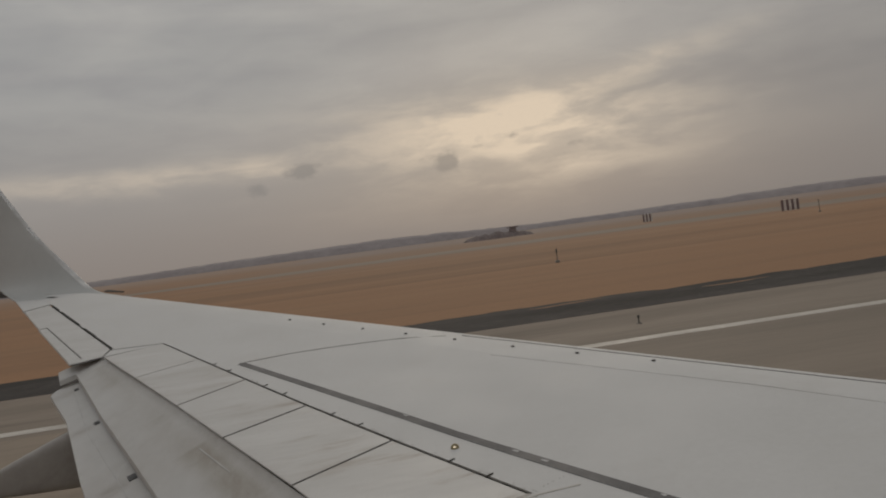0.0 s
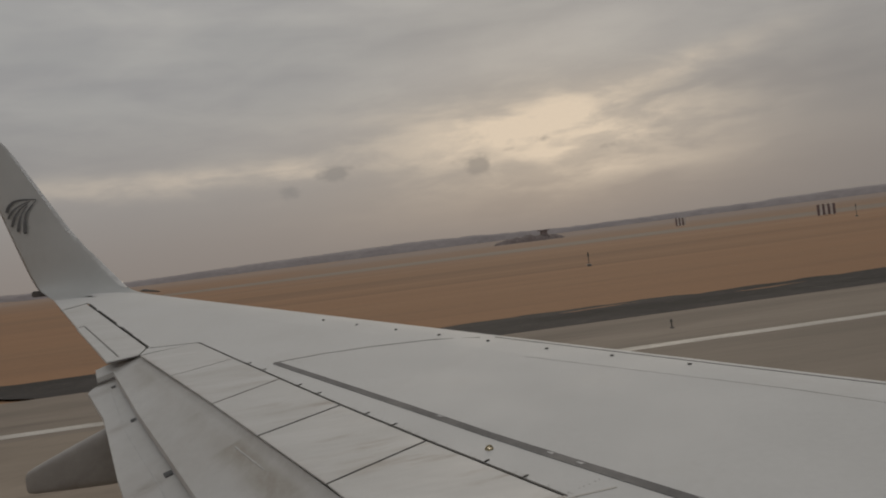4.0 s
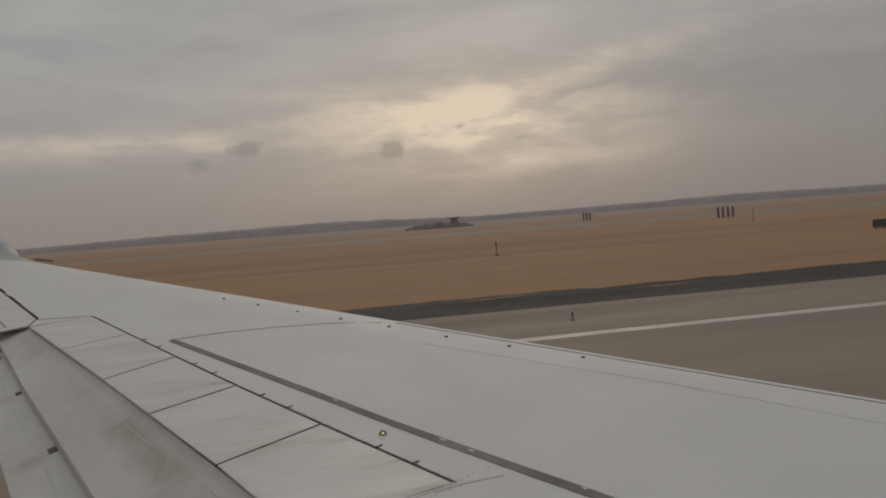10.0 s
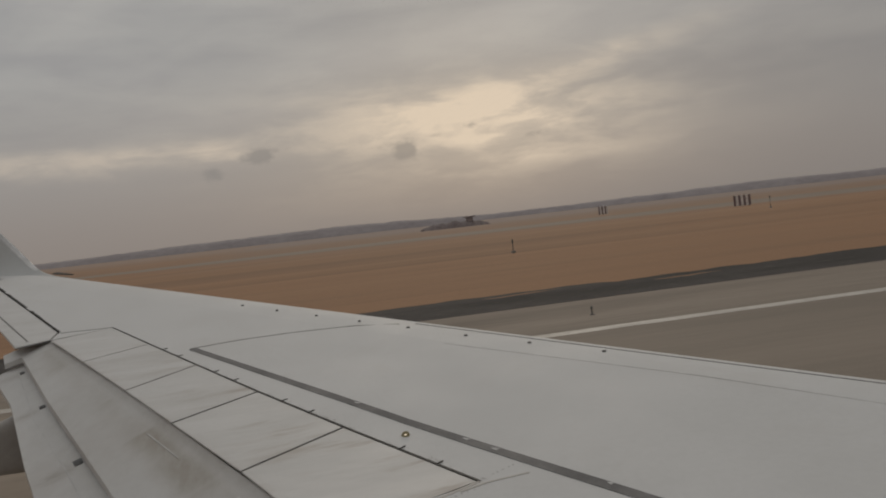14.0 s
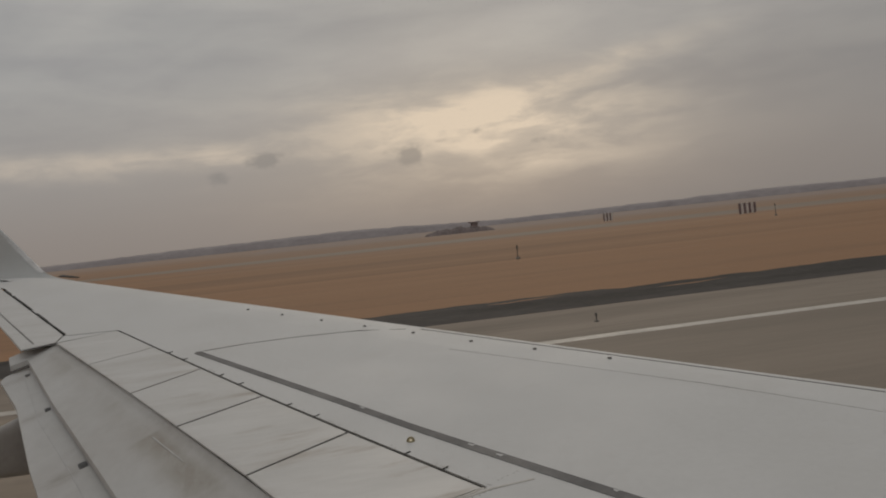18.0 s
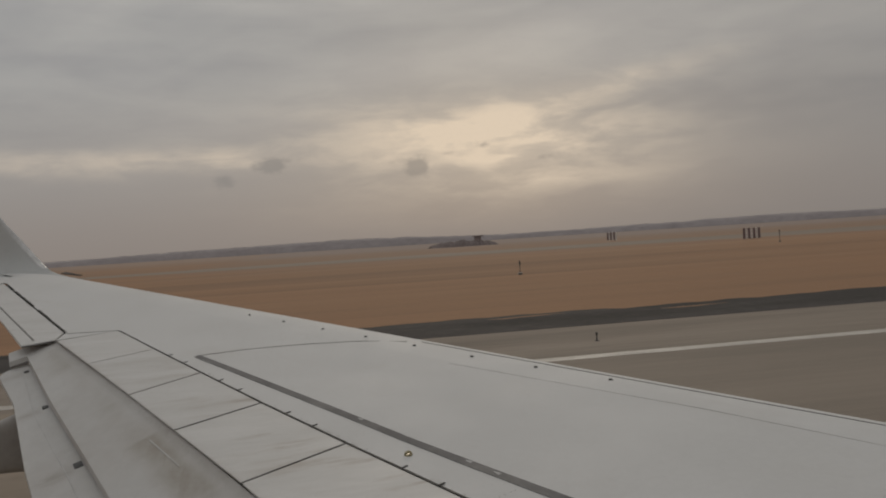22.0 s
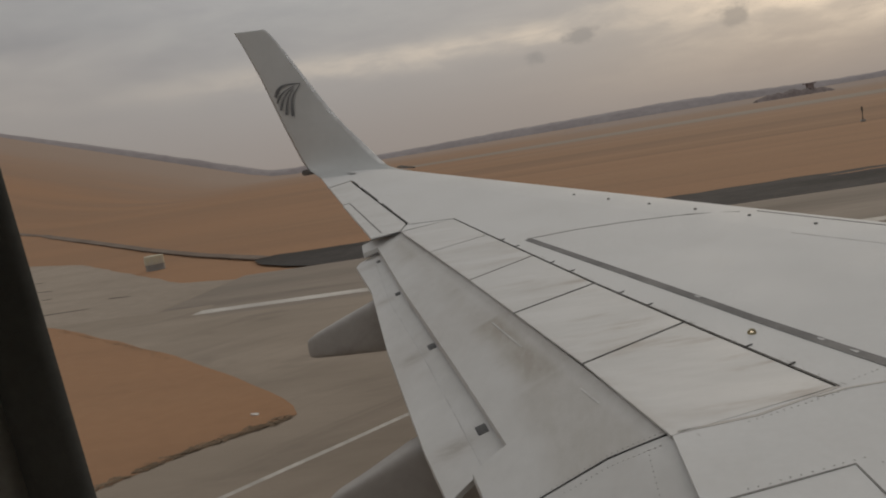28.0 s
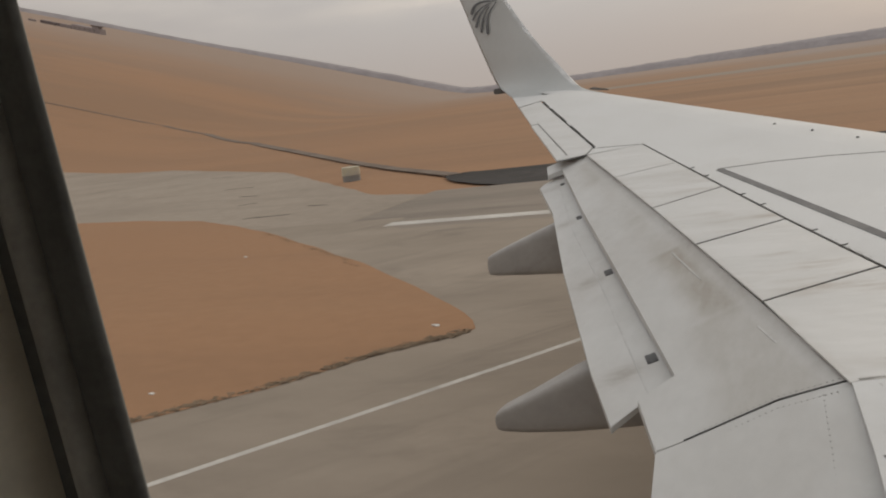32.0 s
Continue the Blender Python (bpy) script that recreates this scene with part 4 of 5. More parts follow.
def build_winglet():
    rings = []
    for i in range(len(SECTIONS)):
        le, te, t, nrm = winglet_frame(i)
        up, low = [], []
        for j in range(9):
            c = 0.5 - 0.5 * math.cos(math.pi * j / 8)
            h = t * 2.6 * (0.2969 * math.sqrt(c) - 0.126 * c - 0.3516 * c * c + 0.2843 * c ** 3 - 0.1015 * c ** 4) / 0.6
            p = le + (te - le) * c
            up.append(p + nrm * h * 0.25)
            low.append(p - nrm * h * 0.75)
        rings.append([tuple(p) for p in up + low[-2:0:-1]])
    wl = part("winglet", loft(rings), WINGLET, wing, "upturned winglet, wing grey darkened in colour as shade")
    # bare metal strip wrapped round the front edge
    verts, faces = [], []
    for i in range(2 * STEPS, len(SECTIONS)):
        le, te, t, nrm = winglet_frame(i)
        for c, side in ((0.075, 0.25), (0.045, 0.25), (0.02, 0.25), (0.006, 0.25), (0.0, 0.0), (0.006, -0.75), (0.03, -0.75)):
            h = t * 2.6 * (0.2969 * math.sqrt(c) - 0.126 * c - 0.3516 * c * c + 0.2843 * c ** 3 - 0.1015 * c ** 4) / 0.6
            off = 0.004 * (1 if side > 0 else -1 if side < 0 else 0)
            verts.append(le + (te - le) * c + nrm * (h * side + off) - (te - le).normalized() * 0.004)
    for i in range(len(SECTIONS) - 1 - 2 * STEPS):
        for j in range(6):
            o = i * 7 + j
            faces.append((o, o + 1, o + 8, o + 7))
    part("leading_edge_strip", mesh_from(verts, faces, "strip", True), BAREMETAL, wl, "polished bare metal edge strip")

    def spot(u, s):
        """A place on the inner face: u along the chord, s in sections."""
        i = min(int(s), len(SECTIONS) - 2)
        f = s - i
        a, b = winglet_frame(i), winglet_frame(i + 1)
        p = (a[0] + (a[1] - a[0]) * u) * (1 - f) + (b[0] + (b[1] - b[0]) * u) * f
        return p + (a[3] * (1 - f) + b[3] * f) * (a[2] * 0.30 + 0.012)

    def place(x, z):
        """The chord fraction and section at which the inner face has this x and z."""
        u, s = 0.5, 5.0 * STEPS
        for _ in range(12):
            p = spot(u, s)
            i = min(int(s), len(SECTIONS) - 2)
            s = min(max(s + (z - p.z) / (SECTIONS[i + 1][0][2] - SECTIONS[i][0][2]), 3.0 * STEPS), 9.0 * STEPS)
            p = spot(u, s)
            u += (p.x - x) / (SECTIONS[i][0][0] - SECTIONS[i][1][0])
        return u, s

    # curved feather-like strokes of the emblem
    strokes = ((((0.01, 0.34), (0.15, 0.13), (0.43, 0.035), (0.99, 0.07)), 0.030), (((0.03, 0.52), (0.19, 0.33), (0.43, 0.19), (0.77, 0.10)), 0.020),
               (((0.12, 0.75), (0.25, 0.49), (0.47, 0.27), (0.73, 0.14)), 0.022), (((0.30, 0.91), (0.38, 0.63), (0.50, 0.40), (0.70, 0.20)), 0.024),
               (((0.53, 0.98), (0.55, 0.69), (0.65, 0.40), (0.97, 0.10)), 0.029))
    for raw, w in strokes:
        pts = [(-5.66 + 0.54 * a, 5.36 - 0.60 * b) for a, b in raw[::-1]]
        mid = []
        for j in range(13):
            t = j / 12 * 3
            i = min(int(t), 2)
            f = t - i
            p0, p1, p2, p3 = pts[max(i - 1, 0)], pts[i], pts[i + 1], pts[min(i + 2, 3)]
            mid.append([0.5 * (2 * p1[c] + (p2[c] - p0[c]) * f + (2 * p0[c] - 5 * p1[c] + 4 * p2[c] - p3[c]) * f * f + (3 * p1[c] - p0[c] - 3 * p2[c] + p3[c]) * f ** 3) for c in (0, 1)])
        verts, faces = [], []
        for j, q in enumerate(mid):
            a, b = mid[max(j - 1, 0)], mid[min(j + 1, 12)]
            d = math.dist(a, b)
            ww = w * (0.25 + 0.75 * min(1.0, j / 9))
            nx, nz = (b[1] - a[1]) / d * ww, -(b[0] - a[0]) / d * ww
            verts += [spot(*place(q[0] - nx, q[1] - nz)), spot(*place(q[0] + nx, q[1] + nz))]
        for j in range(12):
            faces.append((2 * j, 2 * j + 1, 2 * j + 3, 2 * j + 2))
        part("emblem_stroke", mesh_from(verts, faces), BLUEGREY, wl, "dark curved emblem stroke")
    bm = bmesh.new()
    box(bm, -5.34, 15.60, 3.69, -5.05, 15.78, 3.79, 0.02)
    part("tail_light", bm, DIMGREY, wl, "small dark tip light housing")
    part("tip_light", ribbon([(-3.10, 14.72), (-3.42, 14.98)], 0.07, lambda x, y: 3.53 + 0.2 * (y - 14.72), 0.012, 0.1, 0.0, [0.02, 0.09]), DARK, wl, "dark tip light lens")


build_winglet()


def build_wing_details():
    grey = [(-0.84, 8.50), (0.275, 6.52), (0.69, 5.76), (1.02, 5.19), (1.60, 4.22), (2.3, 3.04), (3.1, 1.7)]
    part("sealant_stripe", ribbon(grey, 0.10, wing_top, 0.004, 0.08, 0.10, [0.070, 0.074, 0.074, 0.075, 0.078, 0.08, 0.08]), STRIPE, wing, "grey sealant stripe")
    part("panel_seam", ribbon([(-0.86, 8.52), (-0.41, 8.62), (0.06, 8.64), (0.65, 8.59), (1.08, 8.52)], 0.014, wing_top, 0.003), SEAM, wing)
    part("slat_seam", ribbon([(lead(y) - 0.26, y) for y in (8.53, 7.3, 6.3, 5.2, 3.5, 1.5)], 0.016, wing_top, 0.004), SEAM, wing, "dark seam behind the slat")
    part("panel_seam", ribbon([(1.31, 7.51), (2.03, 6.64), (2.75, 5.77), (3.42, 4.83), (4.6, 3.2)], 0.006, wing_top, 0.002), FAINT, wing)
    part("panel_seam", ribbon([(1.20, 4.66), (0.95, 4.62), (0.80, 4.56)], 0.012, wing_top, 0.003), SOOT, wing)
    part("access_panel_seam", ribbon([(0.18, 3.685), (0.80, 3.90), (0.86, 3.55), (0.9, 3.2)], 0.011, wing_top, 0.003), SEAM, wing)
    # low bumps in a row behind the leading edge
    for x, y in ((-0.43, 10.31), (-0.06, 9.80), (0.33, 9.29), (0.72, 8.79), (1.12, 8.28), (1.54, 7.71), (1.97, 7.22), (2.42, 6.70)):
        bm = bmesh.new()
        z = wing_top(x, y)
        box(bm, x - 0.015, y - 0.020, z - 0.005, x + 0.015, y + 0.008, z + 0.012, 0.004)
        part("vortex_generator", bm, SEAM, wing, "tiny dark fin on the wing skin")
    # chips in the stripe and flakes along the spoiler hinge
    rnd = random.Random(11)
    for f in (0.22, 0.47, 0.52, 0.64, 0.70, 0.73, 0.80):
        g = f * (len(grey) - 1.001)
        i = int(g)
        p, q = grey[i], grey[i + 1]
        x, y = p[0] + (q[0] - p[0]) * (g - i) + rnd.uniform(0.0, 0.035), p[1] + (q[1] - p[1]) * (g - i)
        ln = rnd.uniform(0.03, 0.07)
        part("stripe_chip", ribbon([(x, y), (x + ln * 0.5, y - ln * 0.86)], 0.02, wing_top, 0.006, 0.012, 0.9, [0.006, rnd.uniform(0.012, 0.03)]), WHITE, wing)
    bm = bmesh.new()
    for _ in range(90):
        g = rnd.random() ** 0.8 * 3.999 + 1
        i = min(int(g), 4)
        p, q = HINGE[i], HINGE[i + 1]
        off = rnd.uniform(0.008, 0.035)
        x, y = p[0] + (q[0] - p[0]) * (g - i) + 0.91 * off, p[1] + (q[1] - p[1]) * (g - i) + 0.41 * off
        d = rnd.uniform(0.006, 0.02)
        z = wing_top(x, y)
        c = [bm.verts.new((x + d * a * 0.45 + b * 0.003, y - d * a * 0.9 + b * 0.0015, z + 0.0025)) for a, b in ((0, -1), (1, -0.6), (1, 0.8), (0, 1))]
        bm.faces.new(c if (c[1].co - c[0].co).cross(c[2].co - c[0].co).z > 0 else c[::-1])
    part("flaked_paint", bm, SEAM, wing, "row of small dark flakes along the hinge")["kind"] = "stuff"
    # lifting ring
    x, y = 0.66, 5.49
    z = wing_top(x, y)
    bm = bmesh.new()
    tube(bm, (x, y, z - 0.004), (x, y, z + 0.006), 0.028, 0.026, 16)
    prev = None
    for i in range(9):
        a = math.pi * i / 8
        p = (x - 0.018 * math.cos(a), y, z + 0.004 + 0.017 * math.sin(a))
        if prev:
            tube(bm, prev, p, 0.008, n=8)
        prev = p
    part("lifting_ring", bm, BRASS, wing, "yellow metal lifting ring on the wing")
    # rivet rows
    rnd = random.Random(4)
    for p, q, n in (((0.85, 3.95), (0.30, 3.76), 12), ((0.90, 3.9), (0.96, 3.3), 8), ((0.98, 4.62), (0.42, 4.36), 16), ((0.5, 5.35), (0.92, 4.55), 14), ((1.15, 4.80), (0.98, 4.70), 5)):
        for i in range(n):
            x, y = p[0] + (q[0] - p[0]) * i / n, p[1] + (q[1] - p[1]) * i / n
            x, y = x + rnd.uniform(-0.004, 0.004), y + rnd.uniform(-0.004, 0.004)
            bm = bmesh.new()
            z = wing_top(x, y)
            tube(bm, (x, y, z - 0.002), (x, y, z + 0.0015), 0.005, 0.0045, 6)
            part("rivet", bm, RIVET, wing)


build_wing_details()

# ---- the cabin round the camera ----
WX0, WX1, WZ0, WZ1 = -0.1245, 0.43, 3.44, 3.955


def rounded(g, r, n=10):
    """The window's outline, widened by g."""
    pts = []
    x0, x1, z0, z1 = WX0 - g, WX1 + g, WZ0 - g, WZ1 + g
    for cx, cz, a0 in ((x1 - r, z1 - r, 0), (x0 + r, z1 - r, 90), (x0 + r, z0 + r, 180), (x1 - r, z0 + r, 270)):
        for i in range(n + 1):
            a = radians(a0 + 90 * i / n)
            x, z = cx + r * math.cos(a), cz + r * math.sin(a)
            lean = max(0.0, (WX1 - x) / (WX1 - WX0))
            pts.append((x - 0.08 * (z - 3.74) * lean * lean, z))
    return pts


def build_cabin():
    x0, x1, z0, z1 = -1.58, 1.58, 3.20, 4.14
    hole = rounded(0.064, 0.194)
    n = len(hole)
    outer = []
    cx, cz = (WX0 + WX1) / 2, (WZ0 + WZ1) / 2
    for x, z in hole:
        dx, dz = x - cx, z - cz
        t = min((x1 - cx) / dx if dx > 1e-6 else (x0 - cx) / dx if dx < -1e-6 else 1e9, (z1 - cz) / dz if dz > 1e-6 else (z0 - cz) / dz if dz < -1e-6 else 1e9)
        outer.append((cx + dx * t, cz + dz * t))
    verts, faces = [], []
    for y in (0.150, 0.235):
        verts += [(x, y, z) for x, z in hole] + [(x, y, z) for x, z in outer]
    for i in range(n):
        j = (i + 1) % n
        faces += [(i, j, n + j, n + i), (2 * n + i, 3 * n + i, 3 * n + j, 2 * n + j), (i, 2 * n + i, 2 * n + j, j), (n + i, n + j, 3 * n + j, 3 * n + i)]
    tagged(part("wall_cabin", mesh_from(verts, faces), CREAM), "cream plastic cabin wall with a window opening", "wall", kind="structure")
    bm = bmesh.new()
    box(bm, -1.58, -3.05, 2.53, 1.58, -0.06, 2.60)
    tagged(part("floor", bm, CABIN), "plain dim cabin floor", "floor", kind="structure")
    for nm, x in (("wall_front", 1.60), ("wall_rear", -1.66)):
        bm = bmesh.new()
        tube(bm, (x, -1.56, 3.62), (x + 0.06, -1.56, 3.62), 1.84, 1.84, 48)
        tagged(part(nm, bm, CABIN), "plain dim cabin partition", "wall", kind="structure")
    win = tagged(empty("window_1"), "rounded cabin window with a dark rubber seal", "window", kind="structure")
    for name, rows, mat, label in (
            ("seal_lip", ((0.006, 0.207), (0.0, 0.2005), (0.0015, 0.1986), (0.0075, 0.1976), (0.0110, 0.1990)), BLACK, "soft black rubber lip"),
            ("window_seal", ((0.0110, 0.1990), (0.0120, 0.1958), (0.0145, 0.1944), (0.0178, 0.1956), (0.0190, 0.1990)), RUBBER, "grey rubber seal"),
            ("seal_groove", ((0.0190, 0.1990), (0.0205, 0.2006), (0.0245, 0.2006), (0.0258, 0.1985)), BLACK, "dark groove beside the seal"),
            ("window_reveal", ((0.0257, 0.206), (0.0257, 0.1975), (0.0275, 0.1930), (0.0340, 0.1810), (0.0450, 0.1640), (0.0570, 0.1500), (0.0610, 0.1470), (0.0660, 0.1495)), CREAM, "cream moulded plastic window reveal")):
        part(name, loft([[(x, y, z) for x, z in rounded(off, 0.13 + off)] for off, y in rows], caps=False), mat, win, label)
    pane = rounded(0.0005, 0.13)
    me = mesh_from([(x, 0.2015, z) for x, z in pane], [tuple(range(len(pane)))])
    g = part("pane", me, GLASS, win, "clear acrylic pane")
    g.visible_shadow = False


build_cabin()


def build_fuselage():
    """The plain round hull that closes the cabin, with gaps at the window and, added for light, on the far side."""
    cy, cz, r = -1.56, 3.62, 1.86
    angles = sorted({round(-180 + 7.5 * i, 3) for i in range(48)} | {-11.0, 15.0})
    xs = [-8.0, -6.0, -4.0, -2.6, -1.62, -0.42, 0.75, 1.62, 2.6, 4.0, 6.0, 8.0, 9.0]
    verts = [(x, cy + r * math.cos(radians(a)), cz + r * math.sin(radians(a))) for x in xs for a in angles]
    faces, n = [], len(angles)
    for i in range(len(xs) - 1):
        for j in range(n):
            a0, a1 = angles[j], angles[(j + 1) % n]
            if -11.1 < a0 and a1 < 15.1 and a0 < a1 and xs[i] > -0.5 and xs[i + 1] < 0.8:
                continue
            # wide opening in the unseen far side, added to let in sky light
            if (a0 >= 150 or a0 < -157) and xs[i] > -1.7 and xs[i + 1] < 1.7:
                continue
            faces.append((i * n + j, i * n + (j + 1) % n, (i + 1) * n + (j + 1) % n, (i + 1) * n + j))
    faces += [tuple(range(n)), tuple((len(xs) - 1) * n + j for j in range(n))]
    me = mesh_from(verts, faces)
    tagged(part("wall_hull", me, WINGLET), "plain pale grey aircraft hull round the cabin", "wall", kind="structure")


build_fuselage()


# ---- things on the airfield ----
def edge_light():
    e = empty("runway_light")
    bm = bmesh.new()
    tube(bm, (0, 0, 0), (0, 0, 0.03), 0.09, 0.08, 12)
    part("base", bm, DIMGREY, e)
    bm = bmesh.new()
    tube(bm, (0, 0, 0.03), (0, 0, 0.20), 0.028, 0.024, 10)
    part("stem", bm, DIMGREY, e)
    bm = bmesh.new()
    tube(bm, (0, 0, 0.20), (0, 0, 0.23), 0.04, 0.05, 12)
    tube(bm, (0, 0, 0.23), (0, 0, 0.30), 0.048, 0.03, 12)
    part("lamp_head", bm, DIMGREY, e, "dark lamp head")
    return tagged(e, "short dark runway edge light on a stem", "runway light", "runway edge lights")


light0 = edge_light()
light0.location = (10.3, 29.5, 0.004)
for k in (1, 2, 3, 4):
    copy_thing(light0, Matrix.Translation((10.3 + 60 * k, 29.5, 0.004)))


def striped_board(x0, x1, y, h, n, label):
    e = empty("striped_marker_board", (x0, y, rise(x0, y) - 0.10))
    w = (x1 - x0) / n
    for i in range(n):
        bm = bmesh.new()
        box(bm, i * w + 0.02, -0.06, 0.25, (i + 1) * w - 0.02, 0.06, h, 0.015)
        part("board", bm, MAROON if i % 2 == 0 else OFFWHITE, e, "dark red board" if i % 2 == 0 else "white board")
    for f in (0.08, 0.5, 0.92):
        bm = bmesh.new()
        tube(bm, ((x1 - x0) * f, 0.1, 0.0), ((x1 - x0) * f, 0.1, h - 0.2), 0.06)
        part("post", bm, DIMGREY, e)
    return tagged(e, label, "marker board", "striped boards on the sand")


striped_board(103.0, 107.3, 191.0, 2.6, 7, "red and white striped marker board standing on the sand")
striped_board(133.0, 137.2, 360.0, 3.4, 6, "distant red and white striped marker board on the sand")


def antenna_screen():
    e = empty("antenna_shed", (119.0, 147.5, rise(119, 147) - 0.10))
    n = 12
    for i in range(n):
        bm = bmesh.new()
        box(bm, i * 0.92, -0.1, 0.3, i * 0.92 + 0.86, 0.0, 2.35, 0.02)
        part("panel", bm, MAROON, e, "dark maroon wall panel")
    for i in range(0, n + 1, 2):
        bm = bmesh.new()
        box(bm, i * 0.92 - 0.06, -0.22, 0.0, i * 0.92 + 0.05, -0.11, 1.5, 0.015)
        part("post", bm, OFFWHITE, e, "white post")
    bm = bmesh.new()
    box(bm, -0.1, 0.0, 2.2, 11.1, 2.2, 2.42, 0.03)
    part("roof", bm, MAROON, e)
    bm = bmesh.new()
    box(bm, 0.0, 2.05, 0.0, 11.0, 2.15, 2.2, 0.02)
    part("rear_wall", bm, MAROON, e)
    return tagged(e, "long low dark maroon shed with white posts on the sand", "shed")


antenna_screen()


def equipment_cabin():
    e = empty("equipment_cabin", (130.5, 149.0, rise(130, 149) - 0.10))
    bm = bmesh.new()
    box(bm, 0, 0, 0.25, 3.6, 2.4, 2.2, 0.05)
    part("body", bm, FADED, e)
    bm = bmesh.new()
    box(bm, -0.1, -0.1, 2.2, 3.7, 2.5, 2.32, 0.03)
    part("roof", bm, FADED, e)
    bm = bmesh.new()
    box(bm, 0.5, -0.04, 0.3, 1.3, 0.0, 1.9, 0.01)
    part("door", bm, PALEGREY, e)
    for x in (0.3, 3.3):
        bm = bmesh.new()
        box(bm, x - 0.15, 0.2, 0.0, x + 0.15, 2.2, 0.25)
        part("skid", bm, DIMGREY, e)
    return tagged(e, "small pale grey equipment cabin beside the shed", "cabin")


equipment_cabin()


def mast(x, y, h):
    e = empty("monitor_mast", (x, y, rise(x, y) - 0.10))
    bm = bmesh.new()
    box(bm, -0.20, -0.18, 0, 0.20, 0.18, 0.22, 0.03)
    part("base", bm, PALEGREY, e)
    bm = bmesh.new()
    tube(bm, (0, 0, 0.22), (0, 0, h), 0.045, 0.035)
    part("pole", bm, DIMGREY, e)
    bm = bmesh.new()
    box(bm, -0.07, -0.07, h - 0.45, 0.07, 0.07, h, 0.02)
    part("head", bm, DIMGREY, e)
    return tagged(e, "thin dark monitor mast on a small base", "mast", "masts on the sand")


mast(23.5, 89.3, 1.4)
mast(88.0, 150.0, 2.2)


def sign_box(x, y):
    e = empty("airfield_sign", (x, y, rise(x, y) - 0.10))
    bm = bmesh.new()
    box(bm, -1.15, -0.12, 0.12, 1.15, 0.12, 0.95, 0.03)
    part("board", bm, DIMGREY, e, "blank dark sign board")
    for px in (-0.9, 0.0, 0.9):
        bm = bmesh.new()
        tube(bm, (px, 0, 0), (px, 0, 0.12), 0.05)
        part("leg", bm, DIMGREY, e)
    return tagged(e, "low dark airfield sign on short legs", "sign")


sign_box(60.4, 79.0)


def island_mound():
    x0, y0 = 99.0, 600.0
    e = empty("earth_mound", (x0, y0, 0))
    verts, faces = [], []
    nx, ny = 90, 10
    for j in range(ny + 1):
        for i in range(nx + 1):
            u, v = i / nx, j / ny
            h = 5.2 * (math.sin(math.pi * u) ** 0.4) * abs(math.sin(math.pi * v)) ** 0.5 * (0.8 + 0.5 * noise.noise((u * 9, v * 3, 2)) + 0.25 * noise.noise((u * 40, v * 6, 5)))
            verts.append((u * 46, v * 30, h - 0.3))
    for j in range(ny):
        for i in range(nx):
            o = j * (nx + 1) + i
            faces.append((o, o + 1, o + nx + 2, o + nx + 1))
    part("earth", mesh_from(verts, faces, smooth=True), MOUND, e)
    bm = bmesh.new()
    box(bm, 30.5, 6, 2.0, 34.5, 10, 6.0, 0.1)
    part("hut", bm, SCRUB, e, "small hut, its colour lightened as haze")
    bm = bmesh.new()
    box(bm, 28.8, 5, 6.0, 36, 11, 6.8, 0.05)
    part("hut_roof", bm, SCRUB, e)
    return tagged(e, "low dark earth mound with a small hut", "mound")


island_mound()


def far_buildings(x, y):
    """A low compound stepped along the slope; its walls stay upright and its tops follow the land."""
    e = empty("desert_compound", (x, y, rise(x, y) - 0.1))
    g = 1.3
    fall = (rise(x + 10, y) - rise(x, y)) / 10

    def block(name, x0, y0, z0, x1, y1, z1, mat, label=""):
        bm = bmesh.new()
        box(bm, x0 * g, y0 * g, z0 * g, x1 * g, y1 * g, z1 * g, 0.1)
        for v in bm.verts:
            v.co.z += fall * v.co.x
        return part(name, bm, mat, e, label)

    block("block", -24, 0, -2, 22, 12, 6.5, SCRUB)
    block("tower", 9, 2, 6.5, 19, 10, 9.2, SCRUB)
    block("tower_roof", 7, 1, 9.2, 21, 11, 10.4, MOUND, "darker overhanging roof")
    block("annex", -48, 3, -2, -29, 9, 4.2, SCRUB)
    block("annex", -82, 4, -2, -52, 10, 3.6, MOUND)
    block("yard_wall", -104, 5, -2, -90, 6, 2.4, SCRUB)
    for i in range(5):
        block("window", -20 + i * 8, -0.2, 2.0, -17.5 + i * 8, -0.02, 4.0, MOUND)
    return tagged(e, "far low brown compound with a squat tower, lightened as haze", "building")


far_buildings(-1183.0, 1287.0)


def marker_drum(x, y):
    e = empty("marker_drum", (x, y, rise(x, y) - 0.1))
    bm = bmesh.new()
    tube(bm, (0, 0, 0), (0, 0, 0.34), 0.50, 0.50, 20)
    part("base", bm, PALEGREY, e)
    bm = bmesh.new()
    tube(bm, (0, 0, 0.34), (0, 0, 0.78), 0.52, 0.50, 20)
    part("cap", bm, DRUMTOP, e, "pale yellowish upper half")
    return tagged(e, "pale squat marker drum with a yellowish top on sand", "drum")


marker_drum(-24.2, 44.5)


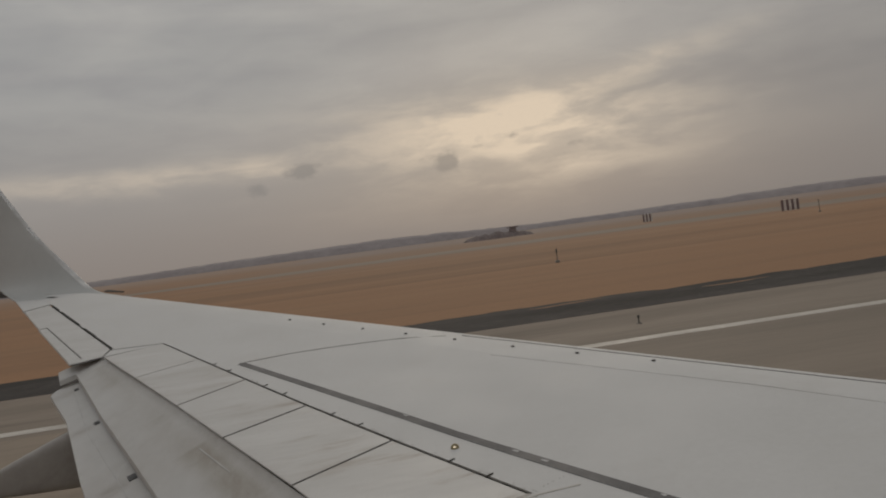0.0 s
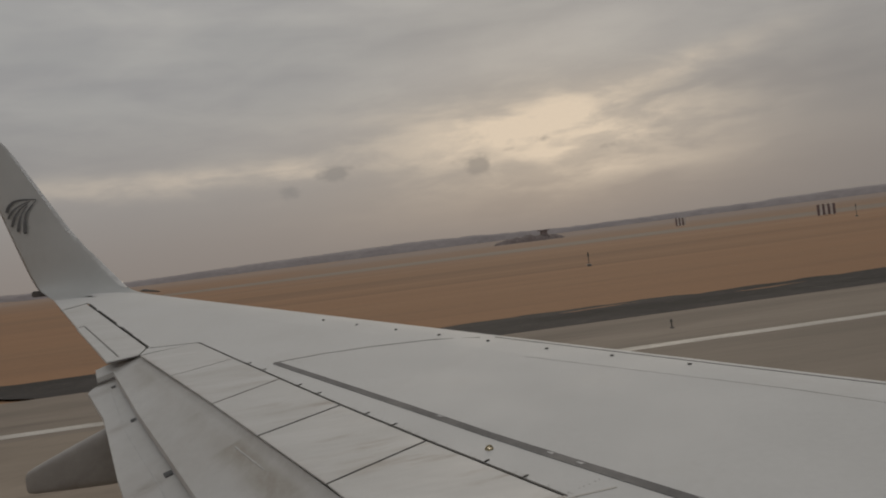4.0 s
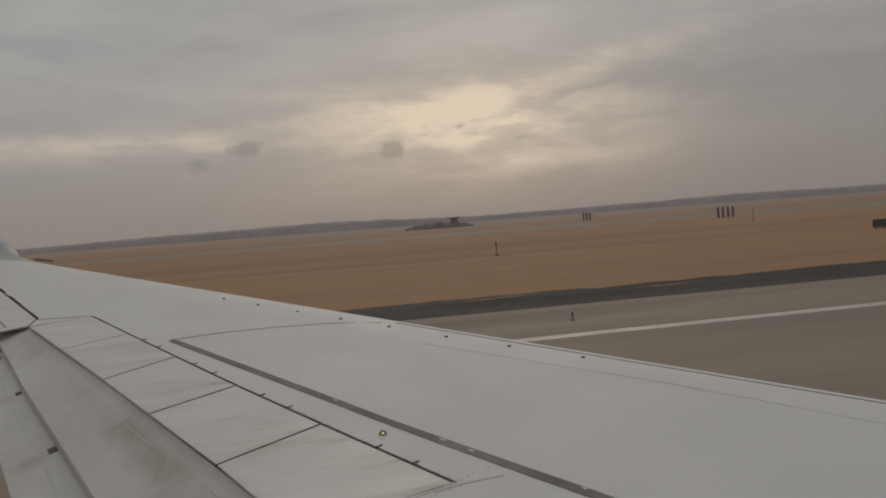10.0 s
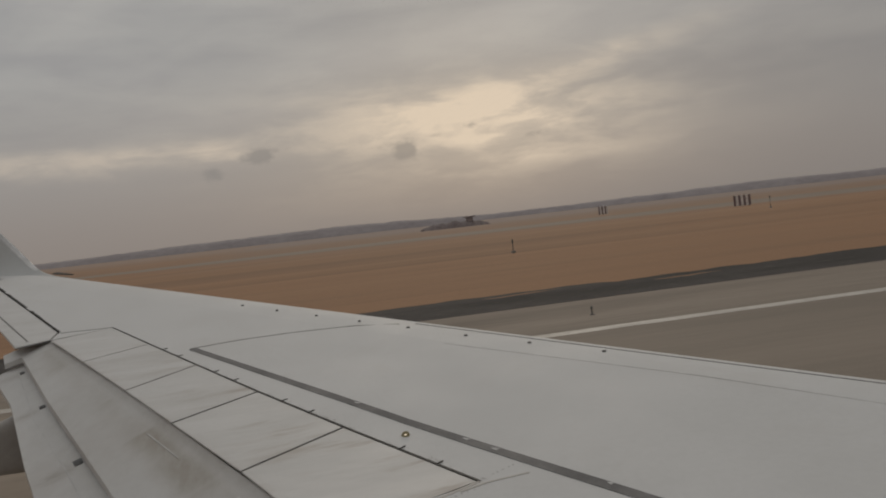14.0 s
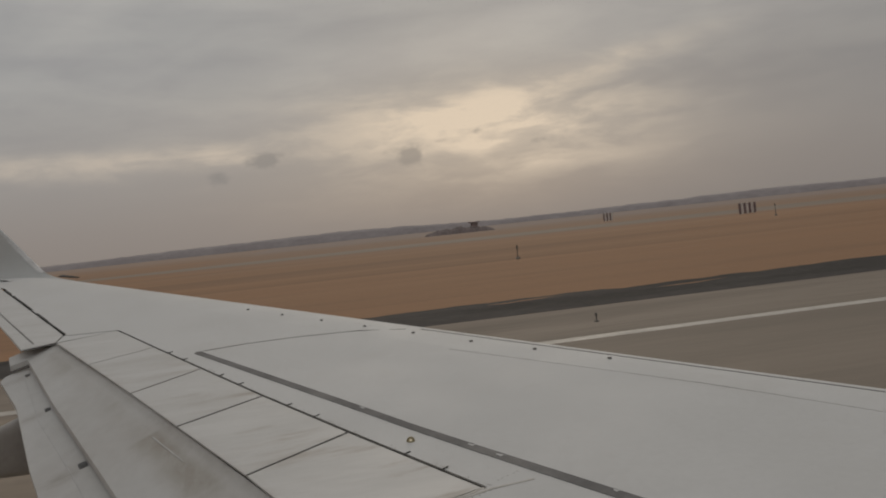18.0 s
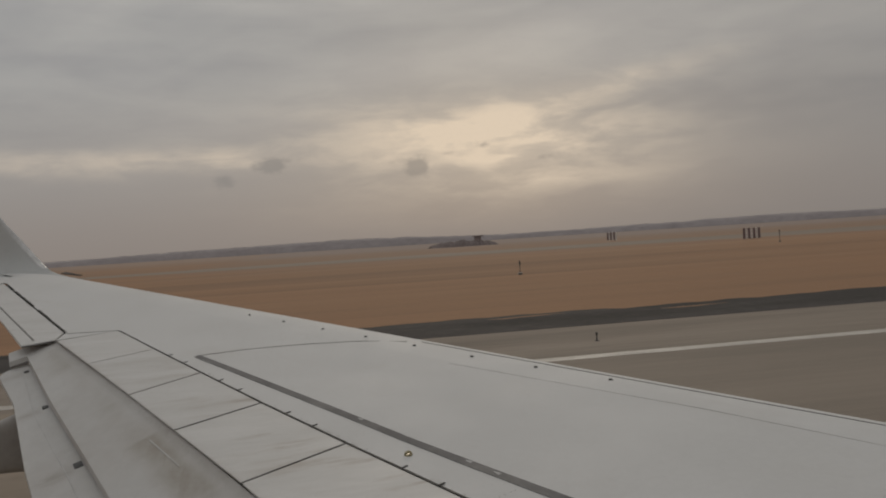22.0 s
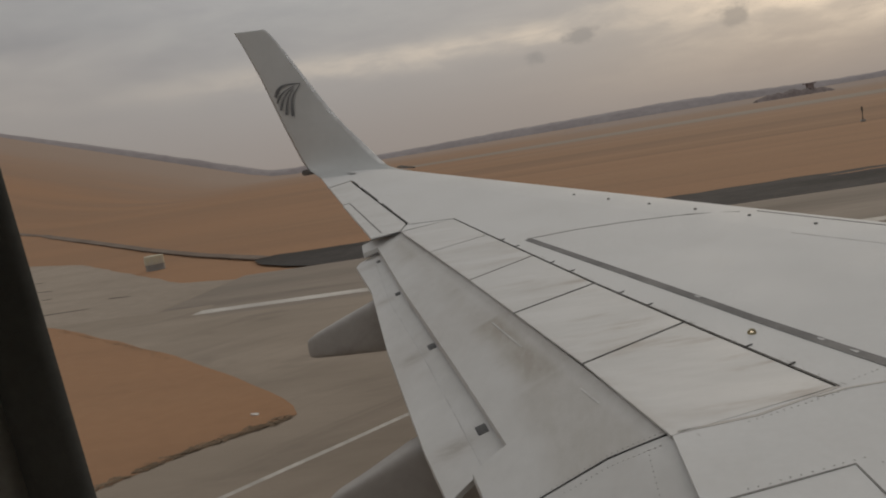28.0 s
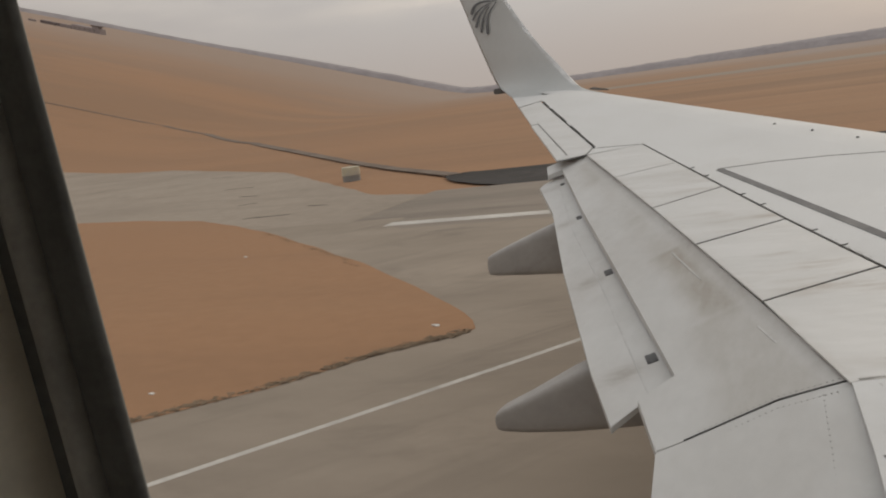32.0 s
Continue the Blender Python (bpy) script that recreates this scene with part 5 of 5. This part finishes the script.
def litter(x, y, size, seed):
    """A crumpled pale scrap lying on the sand."""
    rnd = random.Random(seed)
    bm = bmesh.new()
    n = 9
    mid = bm.verts.new((0, 0, 0.30 * size))
    ring = []
    for i in range(n):
        a = 2 * math.pi * i / n
        r = size * rnd.uniform(0.6, 1.25)
        ring.append(bm.verts.new((r * math.cos(a), 0.6 * r * math.sin(a), size * rnd.uniform(0.0, 0.22))))
    for i in range(n):
        bm.faces.new((mid, ring[i], ring[(i + 1) % n]))
    low = [bm.verts.new((v.co.x * 0.9, v.co.y * 0.9, -0.01)) for v in ring]
    for i in range(n):
        bm.faces.new((ring[i], low[i], low[(i + 1) % n], ring[(i + 1) % n]))
    bm.faces.new(low[::-1])
    bmesh.ops.recalc_face_normals(bm, faces=bm.faces)
    ob = part("litter", bm, OFFWHITE)
    ob.location = (x, y, rise(x, y) + 0.016)
    ob.rotation_euler = (0, 0, rnd.uniform(0, 3))
    return tagged(ob, "crumpled pale scrap of litter on the sand", "litter", "scraps of litter on the sand")


for k, (x, y, size) in enumerate(((-6.15, 13.55, 0.09), (-9.4, 10.2, 0.07), (-15.5, 21.5, 0.08))):
    litter(x, y, size, 20 + k)


def dry_tufts():
    """Low dry tufts along the rim of the sand island."""
    rnd = random.Random(8)
    rim = [(-5.45, 13.03), (-5.9, 12.62), (-6.6, 11.88), (-7.5, 10.53), (-9.3, 8.63), (-12.0, 6.0)]
    far = [(-10.5, 19.3), (-13.8, 22.4), (-17.7, 26.0)]
    verts, faces = [], []
    for line, n in ((rim, 420), (far, 30)):
        for _ in range(n):
            f = rnd.random() * (len(line) - 1.001)
            i = int(f)
            p, q = line[i], line[i + 1]
            cx = p[0] + (q[0] - p[0]) * (f - i) + rnd.gauss(0, 0.03)
            cy = p[1] + (q[1] - p[1]) * (f - i) + rnd.uniform(0.02, 0.34) * rnd.random() * (1 if line is rim else -1)
            for _ in range(5):
                a, h, w = rnd.uniform(0, 6.28), rnd.uniform(0.003, 0.012), rnd.uniform(0.02, 0.06)
                x, y = cx + rnd.gauss(0, 0.04), cy + rnd.gauss(0, 0.02)
                o = len(verts)
                verts.extend([(x - w * math.sin(a), y + w * math.cos(a), 0.015), (x + w * math.sin(a), y - w * math.cos(a), 0.015), (x + w * math.cos(a), y + w * math.sin(a), 0.016 + h)])
                faces.append((o, o + 1, o + 2))
    tagged(part("dry_tufts", mesh_from(verts, faces), TUFT), "low brown dry tufts and dirt along the rim of the sand", "dry grass", kind="stuff")


dry_tufts()
